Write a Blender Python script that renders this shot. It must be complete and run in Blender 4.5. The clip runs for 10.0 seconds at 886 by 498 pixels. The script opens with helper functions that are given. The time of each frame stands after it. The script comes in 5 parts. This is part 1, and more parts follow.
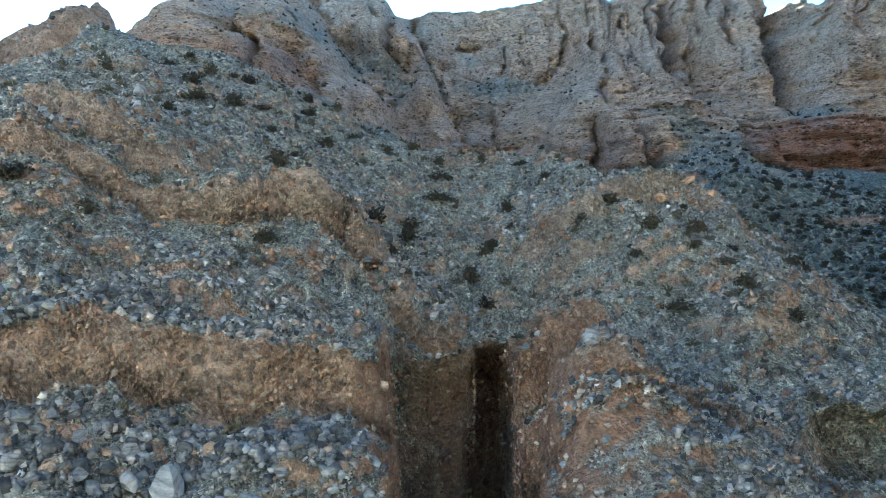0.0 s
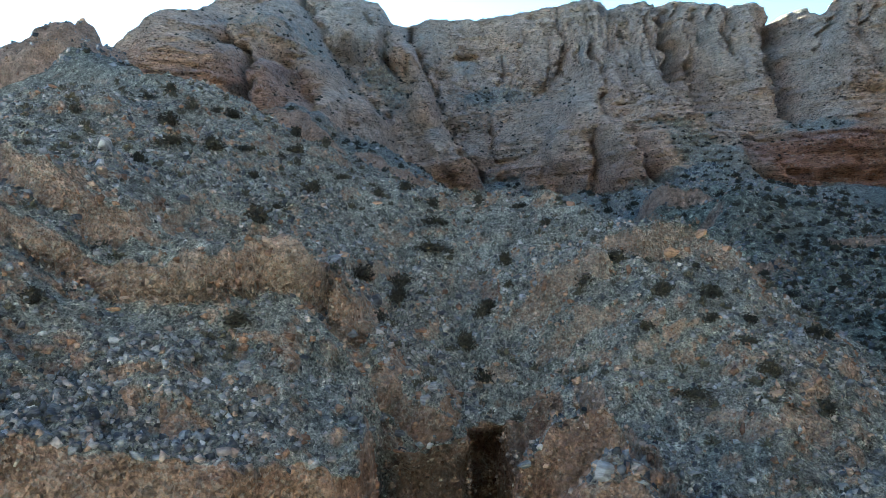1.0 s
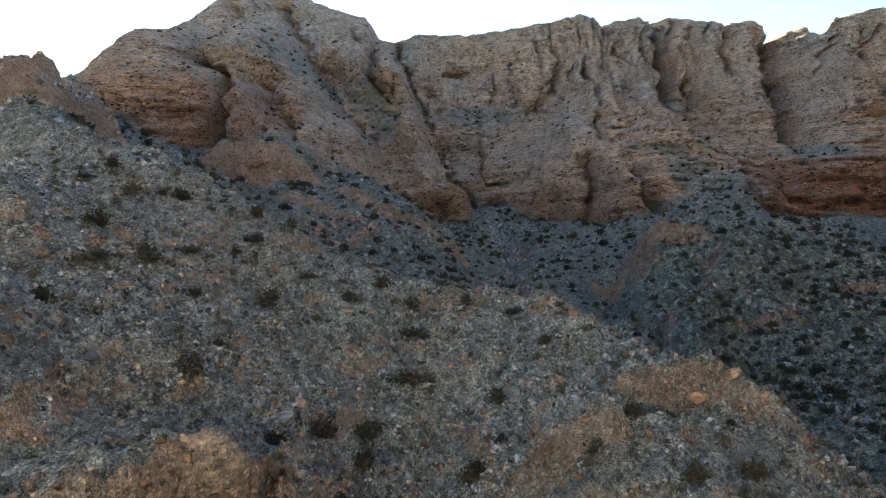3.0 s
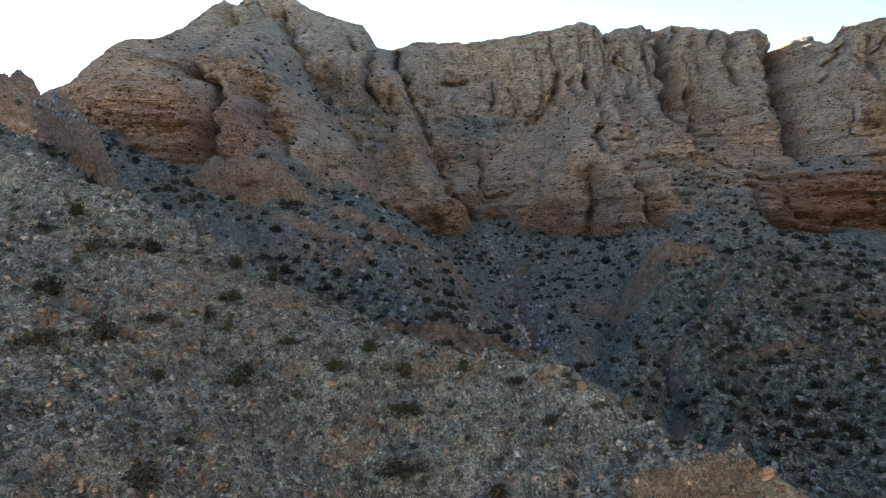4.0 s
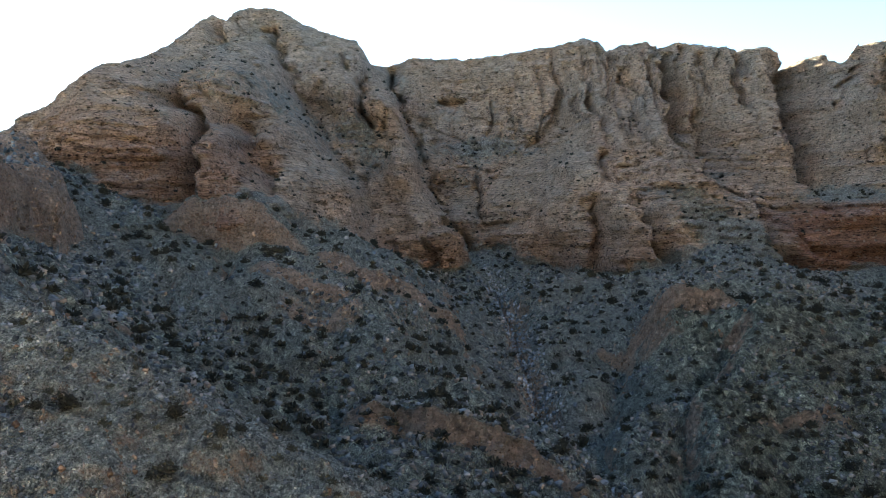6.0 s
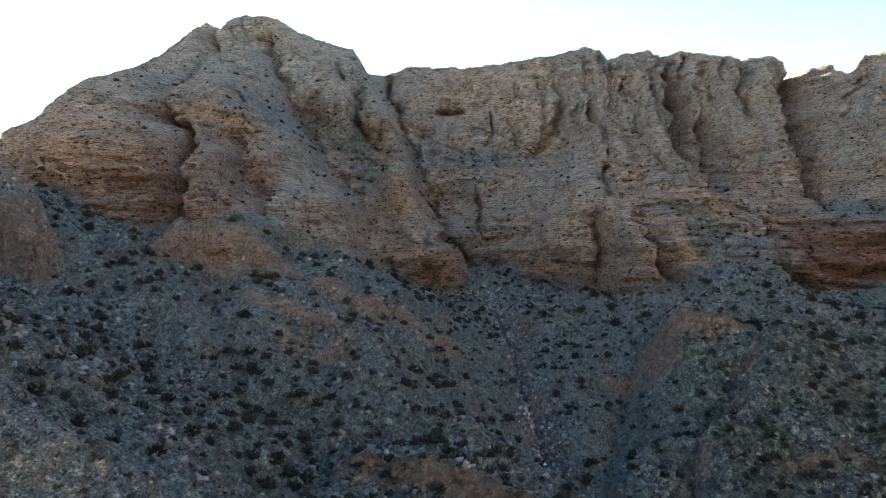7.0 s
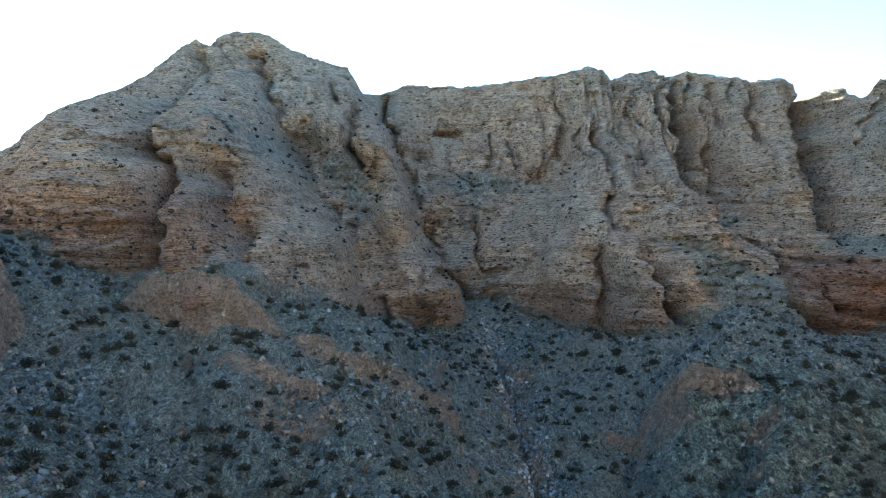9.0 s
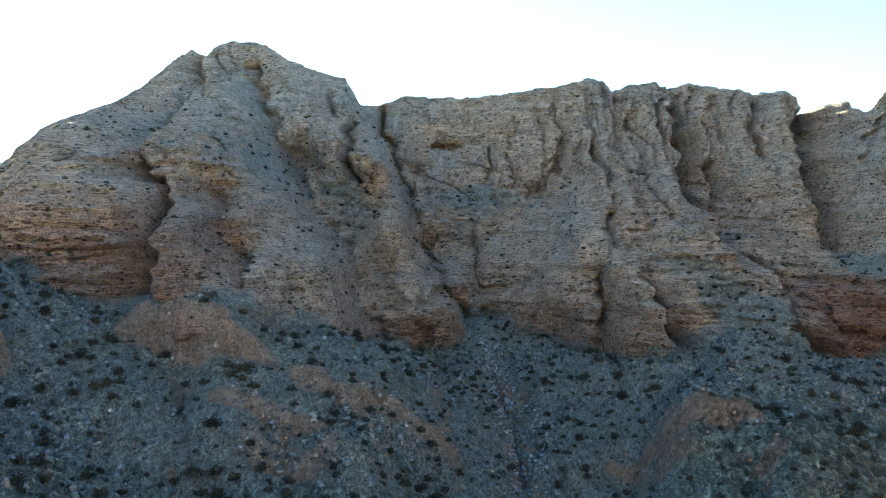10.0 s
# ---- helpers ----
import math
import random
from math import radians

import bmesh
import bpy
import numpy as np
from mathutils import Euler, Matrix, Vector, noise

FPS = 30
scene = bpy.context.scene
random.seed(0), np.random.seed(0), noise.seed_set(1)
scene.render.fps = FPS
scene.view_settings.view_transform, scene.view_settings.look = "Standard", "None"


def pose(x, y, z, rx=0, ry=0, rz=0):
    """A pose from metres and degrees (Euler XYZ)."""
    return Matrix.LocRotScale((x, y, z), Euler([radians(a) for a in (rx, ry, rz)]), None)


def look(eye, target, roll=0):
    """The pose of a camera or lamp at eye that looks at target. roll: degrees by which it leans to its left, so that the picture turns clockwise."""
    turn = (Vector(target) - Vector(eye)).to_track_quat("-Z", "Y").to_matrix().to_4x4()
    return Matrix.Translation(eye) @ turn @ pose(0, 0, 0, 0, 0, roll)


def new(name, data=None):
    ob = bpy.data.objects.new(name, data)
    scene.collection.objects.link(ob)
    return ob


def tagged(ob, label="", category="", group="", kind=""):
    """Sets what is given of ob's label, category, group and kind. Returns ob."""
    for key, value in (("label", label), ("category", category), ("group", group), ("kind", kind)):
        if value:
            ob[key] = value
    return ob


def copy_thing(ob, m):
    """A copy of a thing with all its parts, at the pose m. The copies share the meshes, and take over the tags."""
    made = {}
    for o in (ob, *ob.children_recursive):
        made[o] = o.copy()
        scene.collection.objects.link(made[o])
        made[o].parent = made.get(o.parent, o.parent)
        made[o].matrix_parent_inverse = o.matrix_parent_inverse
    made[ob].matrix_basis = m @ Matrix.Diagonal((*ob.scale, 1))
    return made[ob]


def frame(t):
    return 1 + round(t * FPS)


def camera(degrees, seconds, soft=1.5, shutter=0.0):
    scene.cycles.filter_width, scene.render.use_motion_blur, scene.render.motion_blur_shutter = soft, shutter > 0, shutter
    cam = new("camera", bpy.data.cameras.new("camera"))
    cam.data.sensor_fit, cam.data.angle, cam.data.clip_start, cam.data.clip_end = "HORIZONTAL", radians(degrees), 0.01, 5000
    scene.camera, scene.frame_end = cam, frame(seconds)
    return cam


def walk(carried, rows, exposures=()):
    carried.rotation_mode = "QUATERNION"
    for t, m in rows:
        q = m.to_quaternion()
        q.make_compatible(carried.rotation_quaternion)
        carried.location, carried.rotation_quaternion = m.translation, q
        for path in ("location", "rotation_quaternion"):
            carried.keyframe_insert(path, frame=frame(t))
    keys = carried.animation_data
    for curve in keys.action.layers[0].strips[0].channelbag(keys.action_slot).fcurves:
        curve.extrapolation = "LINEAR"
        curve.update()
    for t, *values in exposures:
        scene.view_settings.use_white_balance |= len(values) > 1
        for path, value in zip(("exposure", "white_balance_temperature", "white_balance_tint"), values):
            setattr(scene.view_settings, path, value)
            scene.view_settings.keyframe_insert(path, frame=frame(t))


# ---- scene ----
cam = camera(55.6, 10.0, soft=0.6)
METRES, EYE, TILT, LEAN, TURN = 40.0, 9.0, 0.0, 0.0, 0.0
ROWS = [
    (0.0, 0.0, 0.0, 0.0, -0.0, 0.0, 0.0),
    (0.5, 0.002, 0.0313, 0.0285, -0.04, 0.05, -0.03),
    (1.0, 0.0042, 0.0638, 0.0569, -0.16, 0.09, -0.07),
    (1.5, 0.0065, 0.0983, 0.0851, -0.47, 0.14, -0.14),
    (2.0, 0.0087, 0.1348, 0.1136, -0.74, 0.18, -0.2),
    (2.5, 0.0111, 0.1724, 0.1435, -0.79, 0.22, -0.22),
    (3.0, 0.0137, 0.2115, 0.1729, -0.82, 0.25, -0.24),
    (4.5, 0.0209, 0.3393, 0.2646, -0.92, 0.32, -0.3),
    (5.0, 0.0233, 0.3845, 0.2977, -0.95, 0.33, -0.32),
    (5.5, 0.0259, 0.4301, 0.3305, -0.98, 0.35, -0.34),
    (7.0, 0.035, 0.563, 0.4286, -1.03, 0.39, -0.3),
    (7.5, 0.0387, 0.6068, 0.4612, -1.03, 0.4, -0.28),
    (8.0, 0.0422, 0.6489, 0.4946, -1.05, 0.43, -0.29),
    (8.5, 0.0449, 0.6837, 0.5298, -1.08, 0.39, -0.38),
    (9.0, 0.0465, 0.7127, 0.5659, -1.11, 0.33, -0.49),
    (9.5, 0.0481, 0.7377, 0.6021, -1.14, 0.29, -0.54),
    (10.0, 0.0503, 0.7595, 0.6387, -1.15, 0.24, -0.57),
]
EXPOSURES = [(0.0, 4.4, 5500, -16), (1.0, 4.05, 5600, -13), (2.5, 3.85, 6700, -2), (4.5, 3.8, 7150, -4), (5.5, 3.8, 7150, -5), (7.0, 3.85, 6900, -8), (8.0, 4.2, 6450, -14), (10.0, 4.05, 6100, -15)]
walk(cam, [(t, pose(0, 0, EYE, TILT, LEAN, TURN) @ pose(METRES * x, METRES * y, METRES * z, 90 + pitch, roll, yaw)) for t, x, y, z, yaw, pitch, roll in ROWS],
     exposures=EXPOSURES)

# ---- world and sun ----
SUN_UP, SUN_LEFT = radians(12.3), radians(19.0)
world = bpy.data.worlds.new("sky")
scene.world = world
world.use_nodes = True
wn = world.node_tree.nodes
sky = wn.new("ShaderNodeTexSky")
sky.sky_type = "NISHITA"
sky.sun_disc = False
sky.sun_elevation = SUN_UP
sky.sun_rotation = -SUN_LEFT
sky.altitude = 300
sky.dust_density = 0.05
sky.air_density = 0.4
sky.ozone_density = 1.5
wn["Background"].inputs["Strength"].default_value = 0.062
world.node_tree.links.new(sky.outputs[0], wn["Background"].inputs["Color"])

lamp = bpy.data.lights.new("sun", "SUN")
lamp.energy, lamp.angle, lamp.color = 5.0, radians(0.5), (1.0, 0.93, 0.82)
sun = new("sun", lamp)
sun_way = Vector((-math.sin(SUN_LEFT) * math.cos(SUN_UP), math.cos(SUN_LEFT) * math.cos(SUN_UP), math.sin(SUN_UP)))
sun.matrix_world = look(sun_way * 900, (0, 0, 0))

# ---- materials ----
class Paint:
    """A node material built step by step."""

    def __init__(self, name, roughness=0.9, specular=0.25):
        self.mat = bpy.data.materials.new(name)
        self.mat.use_nodes = True
        self.tree = self.mat.node_tree
        self.bsdf = self.tree.nodes["Principled BSDF"]
        self.bsdf.inputs["Roughness"].default_value = roughness
        self.bsdf.inputs["Specular IOR Level"].default_value = specular
        self.place = self.tree.nodes.new("ShaderNodeTexCoord").outputs["Object"]

    def node(self, kind, **inputs):
        n = self.tree.nodes.new(kind)
        for key, value in inputs.items():
            self.put(n.inputs[key.replace("_", " ")], value)
        return n

    def put(self, socket, value):
        if isinstance(value, bpy.types.NodeSocket):
            self.tree.links.new(value, socket)
        else:
            socket.default_value = value

    def stretch(self, sx, sy, sz):
        m = self.node("ShaderNodeMapping", Vector=self.place)
        m.inputs["Scale"].default_value = (sx, sy, sz)
        return m.outputs[0]

    def noise(self, scale, detail=4.0, rough_=0.6, where=None, distort=0.0):
        n = self.node("ShaderNodeTexNoise", Vector=where or self.place, Scale=scale, Detail=detail, Roughness=rough_, Distortion=distort)
        return n.outputs["Fac"]

    def cells(self, scale, where=None, out="Color", feature="F1", jitter=1.0):
        n = self.node("ShaderNodeTexVoronoi", Vector=where or self.place, Scale=scale, Randomness=jitter)
        n.feature = feature
        return n.outputs[out]

    def grey(self, colour):
        return self.node("ShaderNodeSeparateColor", Color=colour).outputs[0]

    def ramp(self, value, *stops):
        n = self.node("ShaderNodeValToRGB", Fac=value)
        e = n.color_ramp.elements
        while len(e) < len(stops):
            e.new(0.5)
        for slot_, (p, c) in zip(e, stops):
            slot_.position = p
            slot_.color = (*c, 1) if isinstance(c, tuple) else (c, c, c, 1)
        return n.outputs[0]

    def mix(self, fac, a, b, blend="MIX"):
        n = self.tree.nodes.new("ShaderNodeMix")
        n.data_type, n.blend_type = "RGBA", blend
        for k, v in ((0, fac), (6, a), (7, b)):
            if isinstance(v, tuple):
                v = (*v, 1)
            self.put(n.inputs[k], v)
        return n.outputs[2]

    def math(self, op, a, b=0.0):
        n = self.tree.nodes.new("ShaderNodeMath")
        n.operation = op
        self.put(n.inputs[0], a)
        self.put(n.inputs[1], b)
        return n.outputs[0]

    def mask(self, name):
        n = self.tree.nodes.new("ShaderNodeAttribute")
        n.attribute_name = name
        return n.outputs["Fac"]

    def done(self, colour, height=None, strength=0.6, distance=0.05):
        self.put(self.bsdf.inputs["Base Color"], colour)
        if height is not None:
            b = self.node("ShaderNodeBump", Height=height, Strength=strength, Distance=distance)
            self.put(self.bsdf.inputs["Normal"], b.outputs[0])
        return self.mat


def gravel_colour(p):
    """Grey desert gravel: small mixed stones over sandy silt."""
    lie = p.stretch(1.0, 0.5, 0.75)
    small = p.grey(p.cells(15.0, lie))
    stones = p.ramp(small, (0.0, (0.05, 0.051, 0.05)), (0.35, (0.2, 0.205, 0.2)), (0.8, (0.36, 0.365, 0.352)), (1.0, (0.6, 0.6, 0.575)))
    silt = p.ramp(p.noise(0.9, 6, 0.7), (0.3, (0.25, 0.252, 0.24)), (0.7, (0.37, 0.37, 0.35)))
    c = p.mix(p.ramp(p.noise(2.2, 4, 0.7, lie), (0.38, 0.3), (0.62, 0.85)), silt, stones)
    grit = p.ramp(p.grey(p.cells(36.0, lie)), (0.0, 0.55), (0.35, 0.94), (0.7, 1.06), (1.0, 1.3))
    c = p.mix(1.0, c, grit, "MULTIPLY")
    c = p.mix(1.0, c, p.ramp(p.noise(0.45, 6, 0.75), (0.3, 0.7), (0.7, 1.25)), "MULTIPLY")
    c = p.mix(1.0, c, p.ramp(p.noise(2.6, 12, 0.87, lie), (0.4, 0.25), (0.49, 0.98), (0.62, 1.7)), "MULTIPLY")
    c = p.mix(1.0, c, p.ramp(p.grey(p.cells(5.0, lie)), (0.0, 0.6), (0.12, 0.9), (0.5, 1.0), (0.9, 1.1), (1.0, 1.5)), "MULTIPLY")
    c = p.mix(1.0, c, (0.985, 0.99, 0.895), "MULTIPLY")
    return p.mix(p.ramp(p.noise(0.12, 4), (0.42, 0.0), (0.62, 0.16)), c, (0.26, 0.22, 0.18), "MIX")


def rock_colour(p):
    """Orange-brown conglomerate with pebbles set in it."""
    base = p.ramp(p.noise(0.55, 6, 0.7), (0.28, (0.27, 0.155, 0.098)), (0.5, (0.41, 0.27, 0.185)), (0.72, (0.52, 0.4, 0.305)))
    band = p.ramp(p.noise(1.0, 5, 0.65, p.stretch(0.4, 0.4, 1.7), 0.6), (0.37, 0.62), (0.5, 0.95), (0.65, 1.08))
    c = p.mix(1.0, base, band, "MULTIPLY")
    peb = p.grey(p.cells(13.0))
    c = p.mix(p.ramp(peb, (0.66, 0.0), (0.78, 0.55)), c, (0.42, 0.36, 0.3))
    c = p.mix(1.0, c, p.ramp(p.grey(p.cells(7.0)), (0.0, 0.5), (0.15, 0.9), (0.6, 1.0), (1.0, 1.25)), "MULTIPLY")
    c = p.mix(1.0, c, p.ramp(p.noise(3.0, 9, 0.82), (0.34, 0.5), (0.5, 1.15), (0.66, 1.7)), "MULTIPLY")
    # wandering cracks
    sway = p.tree.nodes.new("ShaderNodeVectorMath")
    wobble = p.node("ShaderNodeTexNoise", Vector=p.place, Scale=1.2, Detail=4.0)
    p.put(sway.inputs[0], p.place)
    p.put(sway.inputs[1], wobble.outputs["Color"])
    split = p.cells(1.3, sway.outputs[0], "Distance", "DISTANCE_TO_EDGE")
    seam = p.math("MULTIPLY", p.ramp(split, (0.0, 0.75), (0.02, 0.3), (0.05, 0.0)), p.ramp(p.noise(0.8, 4, 0.7), (0.48, 0.0), (0.6, 1.0)))
    return p.mix(seam, c, p.mix(1.0, c, (0.3, 0.27, 0.25), "MULTIPLY"))


def make_ground():
    p = Paint("stony_ground", 0.95, 0.15)
    edge = p.math("ADD", p.mask("rock"), p.math("MULTIPLY", p.math("SUBTRACT", p.noise(1.1, 8, 0.8), 0.5), 1.5))
    rockiness = p.ramp(edge, (0.25, 0.0), (0.6, 0.5), (1.15, 0.95))
    near = gravel_colour(p)
    coarse = p.ramp(p.grey(p.cells(1.9, p.stretch(1.0, 0.5, 0.75))), (0.0, 0.4), (0.4, 0.9), (0.8, 1.15), (1.0, 2.0))
    coarse = p.mix(1.0, coarse, p.ramp(p.noise(0.9, 12, 0.85, p.stretch(1.0, 0.5, 0.75)), (0.39, 0.35), (0.49, 1.05), (0.64, 1.8)), "MULTIPLY")
    # far gravel darkened in its colour to stand in for the valley's shade
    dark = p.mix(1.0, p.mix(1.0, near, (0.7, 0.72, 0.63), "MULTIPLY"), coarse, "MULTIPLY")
    gravel = p.mix(p.math("MULTIPLY", p.mask("far_shade"), 0.9), near, dark)
    layers = p.noise(1.0, 6, 0.7, p.stretch(0.06, 0.06, 1.4), 0.4)
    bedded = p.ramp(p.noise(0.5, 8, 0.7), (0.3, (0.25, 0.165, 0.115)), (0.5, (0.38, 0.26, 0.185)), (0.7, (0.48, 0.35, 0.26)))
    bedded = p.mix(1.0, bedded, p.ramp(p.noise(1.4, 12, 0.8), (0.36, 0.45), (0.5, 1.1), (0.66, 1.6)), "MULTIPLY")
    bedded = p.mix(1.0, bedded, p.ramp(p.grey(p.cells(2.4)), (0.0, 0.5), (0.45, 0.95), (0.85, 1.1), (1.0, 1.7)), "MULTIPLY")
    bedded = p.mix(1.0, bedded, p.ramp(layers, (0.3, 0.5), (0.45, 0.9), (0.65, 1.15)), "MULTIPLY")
    # the far shade mask also brings in the bedded rock
    far_rock = p.mix(p.mask("far_shade"), rock_colour(p), bedded)
    # red bed rock, its dark tones standing in for ravine shade
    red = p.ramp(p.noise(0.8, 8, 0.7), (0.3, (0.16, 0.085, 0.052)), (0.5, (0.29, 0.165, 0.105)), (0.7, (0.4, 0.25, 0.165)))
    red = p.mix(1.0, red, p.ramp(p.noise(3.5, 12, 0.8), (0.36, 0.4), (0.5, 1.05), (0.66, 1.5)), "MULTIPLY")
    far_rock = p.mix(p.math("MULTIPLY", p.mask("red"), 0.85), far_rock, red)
    c = p.mix(rockiness, gravel, far_rock)
    lumps = p.math("ADD", p.math("MULTIPLY", p.cells(5.0, out="Distance"), 1.2), p.math("MULTIPLY", p.cells(13.0, out="Distance"), 0.9))
    h = p.math("ADD", lumps, p.math("ADD", p.math("MULTIPLY", p.noise(2.2, 10, 0.78), 1.4), p.math("MULTIPLY", p.noise(14.0, 3, 0.7), 0.7)))
    return p.done(c, h, 1.0, 0.42)


def make_cliff():
    p = Paint("layered_sandstone", 0.95, 0.12)
    tan = p.ramp(p.noise(0.25, 8, 0.7), (0.25, (0.46, 0.325, 0.22)), (0.5, (0.66, 0.485, 0.345)), (0.75, (0.74, 0.585, 0.44)))
    red = p.ramp(p.noise(0.3, 8, 0.7), (0.25, (0.27, 0.14, 0.09)), (0.5, (0.42, 0.23, 0.15)), (0.75, (0.5, 0.31, 0.215)))
    c = p.mix(p.mask("red"), tan, red)
    beds = p.noise(1.0, 6, 0.7, p.stretch(0.05, 0.05, 1.1), 0.25)
    c = p.mix(1.0, c, p.ramp(beds, (0.3, 0.74), (0.42, 0.92), (0.55, 1.0), (0.7, 1.08)), "MULTIPLY")
    fine = p.noise(1.0, 6, 0.75, p.stretch(0.7, 0.7, 2.4), 0.5)
    c = p.mix(1.0, c, p.ramp(fine, (0.33, 0.82), (0.5, 1.0), (0.66, 1.12)), "MULTIPLY")
    # thin dark partings between the beds, broken along their length
    parting = p.ramp(p.noise(1.0, 4, 0.7, p.stretch(0.04, 0.04, 0.7), 0.3), (0.41, 0.0), (0.42, 1.0), (0.43, 0.0), (0.495, 0.0), (0.505, 1.0), (0.515, 0.0), (0.57, 0.0), (0.58, 1.0), (0.59, 0.0))
    parting = p.math("MULTIPLY", parting, p.ramp(p.noise(0.3, 5, 0.75), (0.38, 0.0), (0.48, 0.95)))
    lamina = p.ramp(p.noise(1.0, 3, 0.6, p.stretch(0.09, 0.09, 1.9), 0.3), (0.44, 0.0), (0.455, 1.0), (0.47, 0.0), (0.53, 0.0), (0.545, 1.0), (0.56, 0.0))
    lamina = p.math("MULTIPLY", lamina, p.ramp(p.noise(0.45, 5, 0.75), (0.43, 0.0), (0.53, 0.85)))
    parting = p.math("MAXIMUM", parting, lamina)
    c = p.mix(parting, c, p.mix(1.0, c, (0.22, 0.19, 0.17), "MULTIPLY"))
    peb = p.grey(p.cells(2.6))
    c = p.mix(p.ramp(peb, (0.9, 0.0), (0.95, 0.35)), c, (0.55, 0.48, 0.4))
    c = p.mix(1.0, c, p.ramp(p.noise(0.9, 13, 0.86), (0.38, 0.36), (0.47, 0.98), (0.66, 1.45)), "MULTIPLY")
    grit = p.grey(p.cells(4.5))
    c = p.mix(1.0, c, p.ramp(grit, (0.0, 0.4), (0.15, 0.85), (0.5, 1.0), (0.95, 1.08), (1.0, 1.3)), "MULTIPLY")
    # weathered holes, in patches along the beds; the shade inside them is painted dark
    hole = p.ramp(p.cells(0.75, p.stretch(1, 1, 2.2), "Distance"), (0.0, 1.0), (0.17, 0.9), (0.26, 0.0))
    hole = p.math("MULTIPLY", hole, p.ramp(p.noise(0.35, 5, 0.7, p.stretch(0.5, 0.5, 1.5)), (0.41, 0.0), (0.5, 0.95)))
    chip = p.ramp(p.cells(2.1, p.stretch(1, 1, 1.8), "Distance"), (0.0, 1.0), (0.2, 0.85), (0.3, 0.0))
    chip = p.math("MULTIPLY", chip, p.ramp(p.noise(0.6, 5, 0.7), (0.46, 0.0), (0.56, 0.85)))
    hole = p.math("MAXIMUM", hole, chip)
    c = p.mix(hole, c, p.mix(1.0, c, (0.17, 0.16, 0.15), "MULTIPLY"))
    c = p.mix(p.mask("pale"), c, (0.47, 0.43, 0.37))
    edge = p.math("ADD", p.mask("loose"), p.math("MULTIPLY", p.math("SUBTRACT", p.noise(0.5, 9, 0.8), 0.5), 1.9))
    c = p.mix(p.ramp(edge, (0.35, 0.0), (0.7, 0.85)), c, gravel_colour(p))
    h = p.math("ADD", p.math("MULTIPLY", fine, 0.3), p.math("ADD", p.math("MULTIPLY", p.noise(1.4, 12, 0.8), 1.6), p.math("SUBTRACT", p.math("MULTIPLY", beds, 0.2), p.math("ADD", p.math("MULTIPLY", parting, 0.4), p.math("MULTIPLY", hole, 0.8)))))
    return p.done(c, h, 1.0, 0.7)


def make_stones(name, low, mid, high, per):
    """Loose stones, each of its own shade."""
    p = Paint(name, 0.9, 0.2)
    if per == "island":
        pick = p.tree.nodes.new("ShaderNodeNewGeometry").outputs["Random Per Island"]
    else:
        pick = p.tree.nodes.new("ShaderNodeObjectInfo").outputs["Random"]
    c = p.ramp(pick, (0.0, low), (0.45, mid), (0.8, high), (0.9, (0.33, 0.235, 0.165) if per == "island" else high), (1.0, tuple(min(0.55, 1.35 * v) for v in high)))
    c = p.mix(1.0, c, p.ramp(p.noise(2.0, 6, 0.7, p.stretch(0.6, 0.6, 4.0)), (0.34, 0.45), (0.5, 0.95), (0.66, 1.35)), "MULTIPLY")
    return p.done(c, p.noise(6.0, 8, 0.75), 0.9, 0.12)


def make_plain(name, dark, light, roughness=0.85):
    p = Paint(name, roughness, 0.2)
    pick = p.tree.nodes.new("ShaderNodeObjectInfo").outputs["Random"]
    c = p.mix(pick, dark, light)
    c = p.mix(1.0, c, p.ramp(p.noise(9.0, 3), (0.3, 0.6), (0.7, 1.2)), "MULTIPLY")
    return p.done(c)


# pale rock for the added wall that bounces sunlight
def make_pale():
    p = Paint("bounce_wall_pale", 0.95, 0.12)
    c = p.ramp(p.noise(0.06, 8, 0.7), (0.3, (0.46, 0.37, 0.28)), (0.7, (0.62, 0.53, 0.43)))
    c = p.mix(1.0, c, p.ramp(p.noise(1.0, 5, 0.65, p.stretch(0.03, 0.03, 0.6)), (0.35, 0.85), (0.55, 1.0)), "MULTIPLY")
    return p.done(c, p.noise(0.4, 10, 0.75), 0.8, 0.6)


GROUND, CLIFF, PALE = make_ground(), make_cliff(), make_pale()
BANK_STONE = make_stones("bank_stones", (0.24, 0.17, 0.12), (0.38, 0.275, 0.2), (0.46, 0.375, 0.3), "island")
RED_STONE = make_stones("red_stones", (0.17, 0.1, 0.063), (0.31, 0.195, 0.126), (0.42, 0.315, 0.235), "island")
SCREE = make_stones("scree_stones", (0.06, 0.061, 0.06), (0.15, 0.153, 0.15), (0.3, 0.3, 0.292), "island")
WASH_STONE = make_stones("wash_stones", (0.146, 0.155, 0.159), (0.354, 0.366, 0.376), (0.5, 0.5, 0.5), "island")
PEBBLE = make_stones("loose_stones", (0.055, 0.057, 0.058), (0.19, 0.195, 0.195), (0.38, 0.385, 0.38), "island")
BOULDER = make_stones("boulder_rock", (0.1, 0.103, 0.106), (0.2, 0.205, 0.208), (0.3, 0.302, 0.3), "object")
ORANGE_ROCK = make_stones("orange_rock", (0.22, 0.13, 0.085), (0.34, 0.2, 0.125), (0.4, 0.26, 0.17), "object")
LEAF = make_plain("shrub_leaves", (0.024, 0.022, 0.015), (0.055, 0.049, 0.032))
DRY_LEAF = make_plain("dry_leaves", (0.07, 0.064, 0.044), (0.13, 0.118, 0.08))
TWIG = make_plain("shrub_twigs", (0.1, 0.08, 0.06), (0.17, 0.14, 0.11))

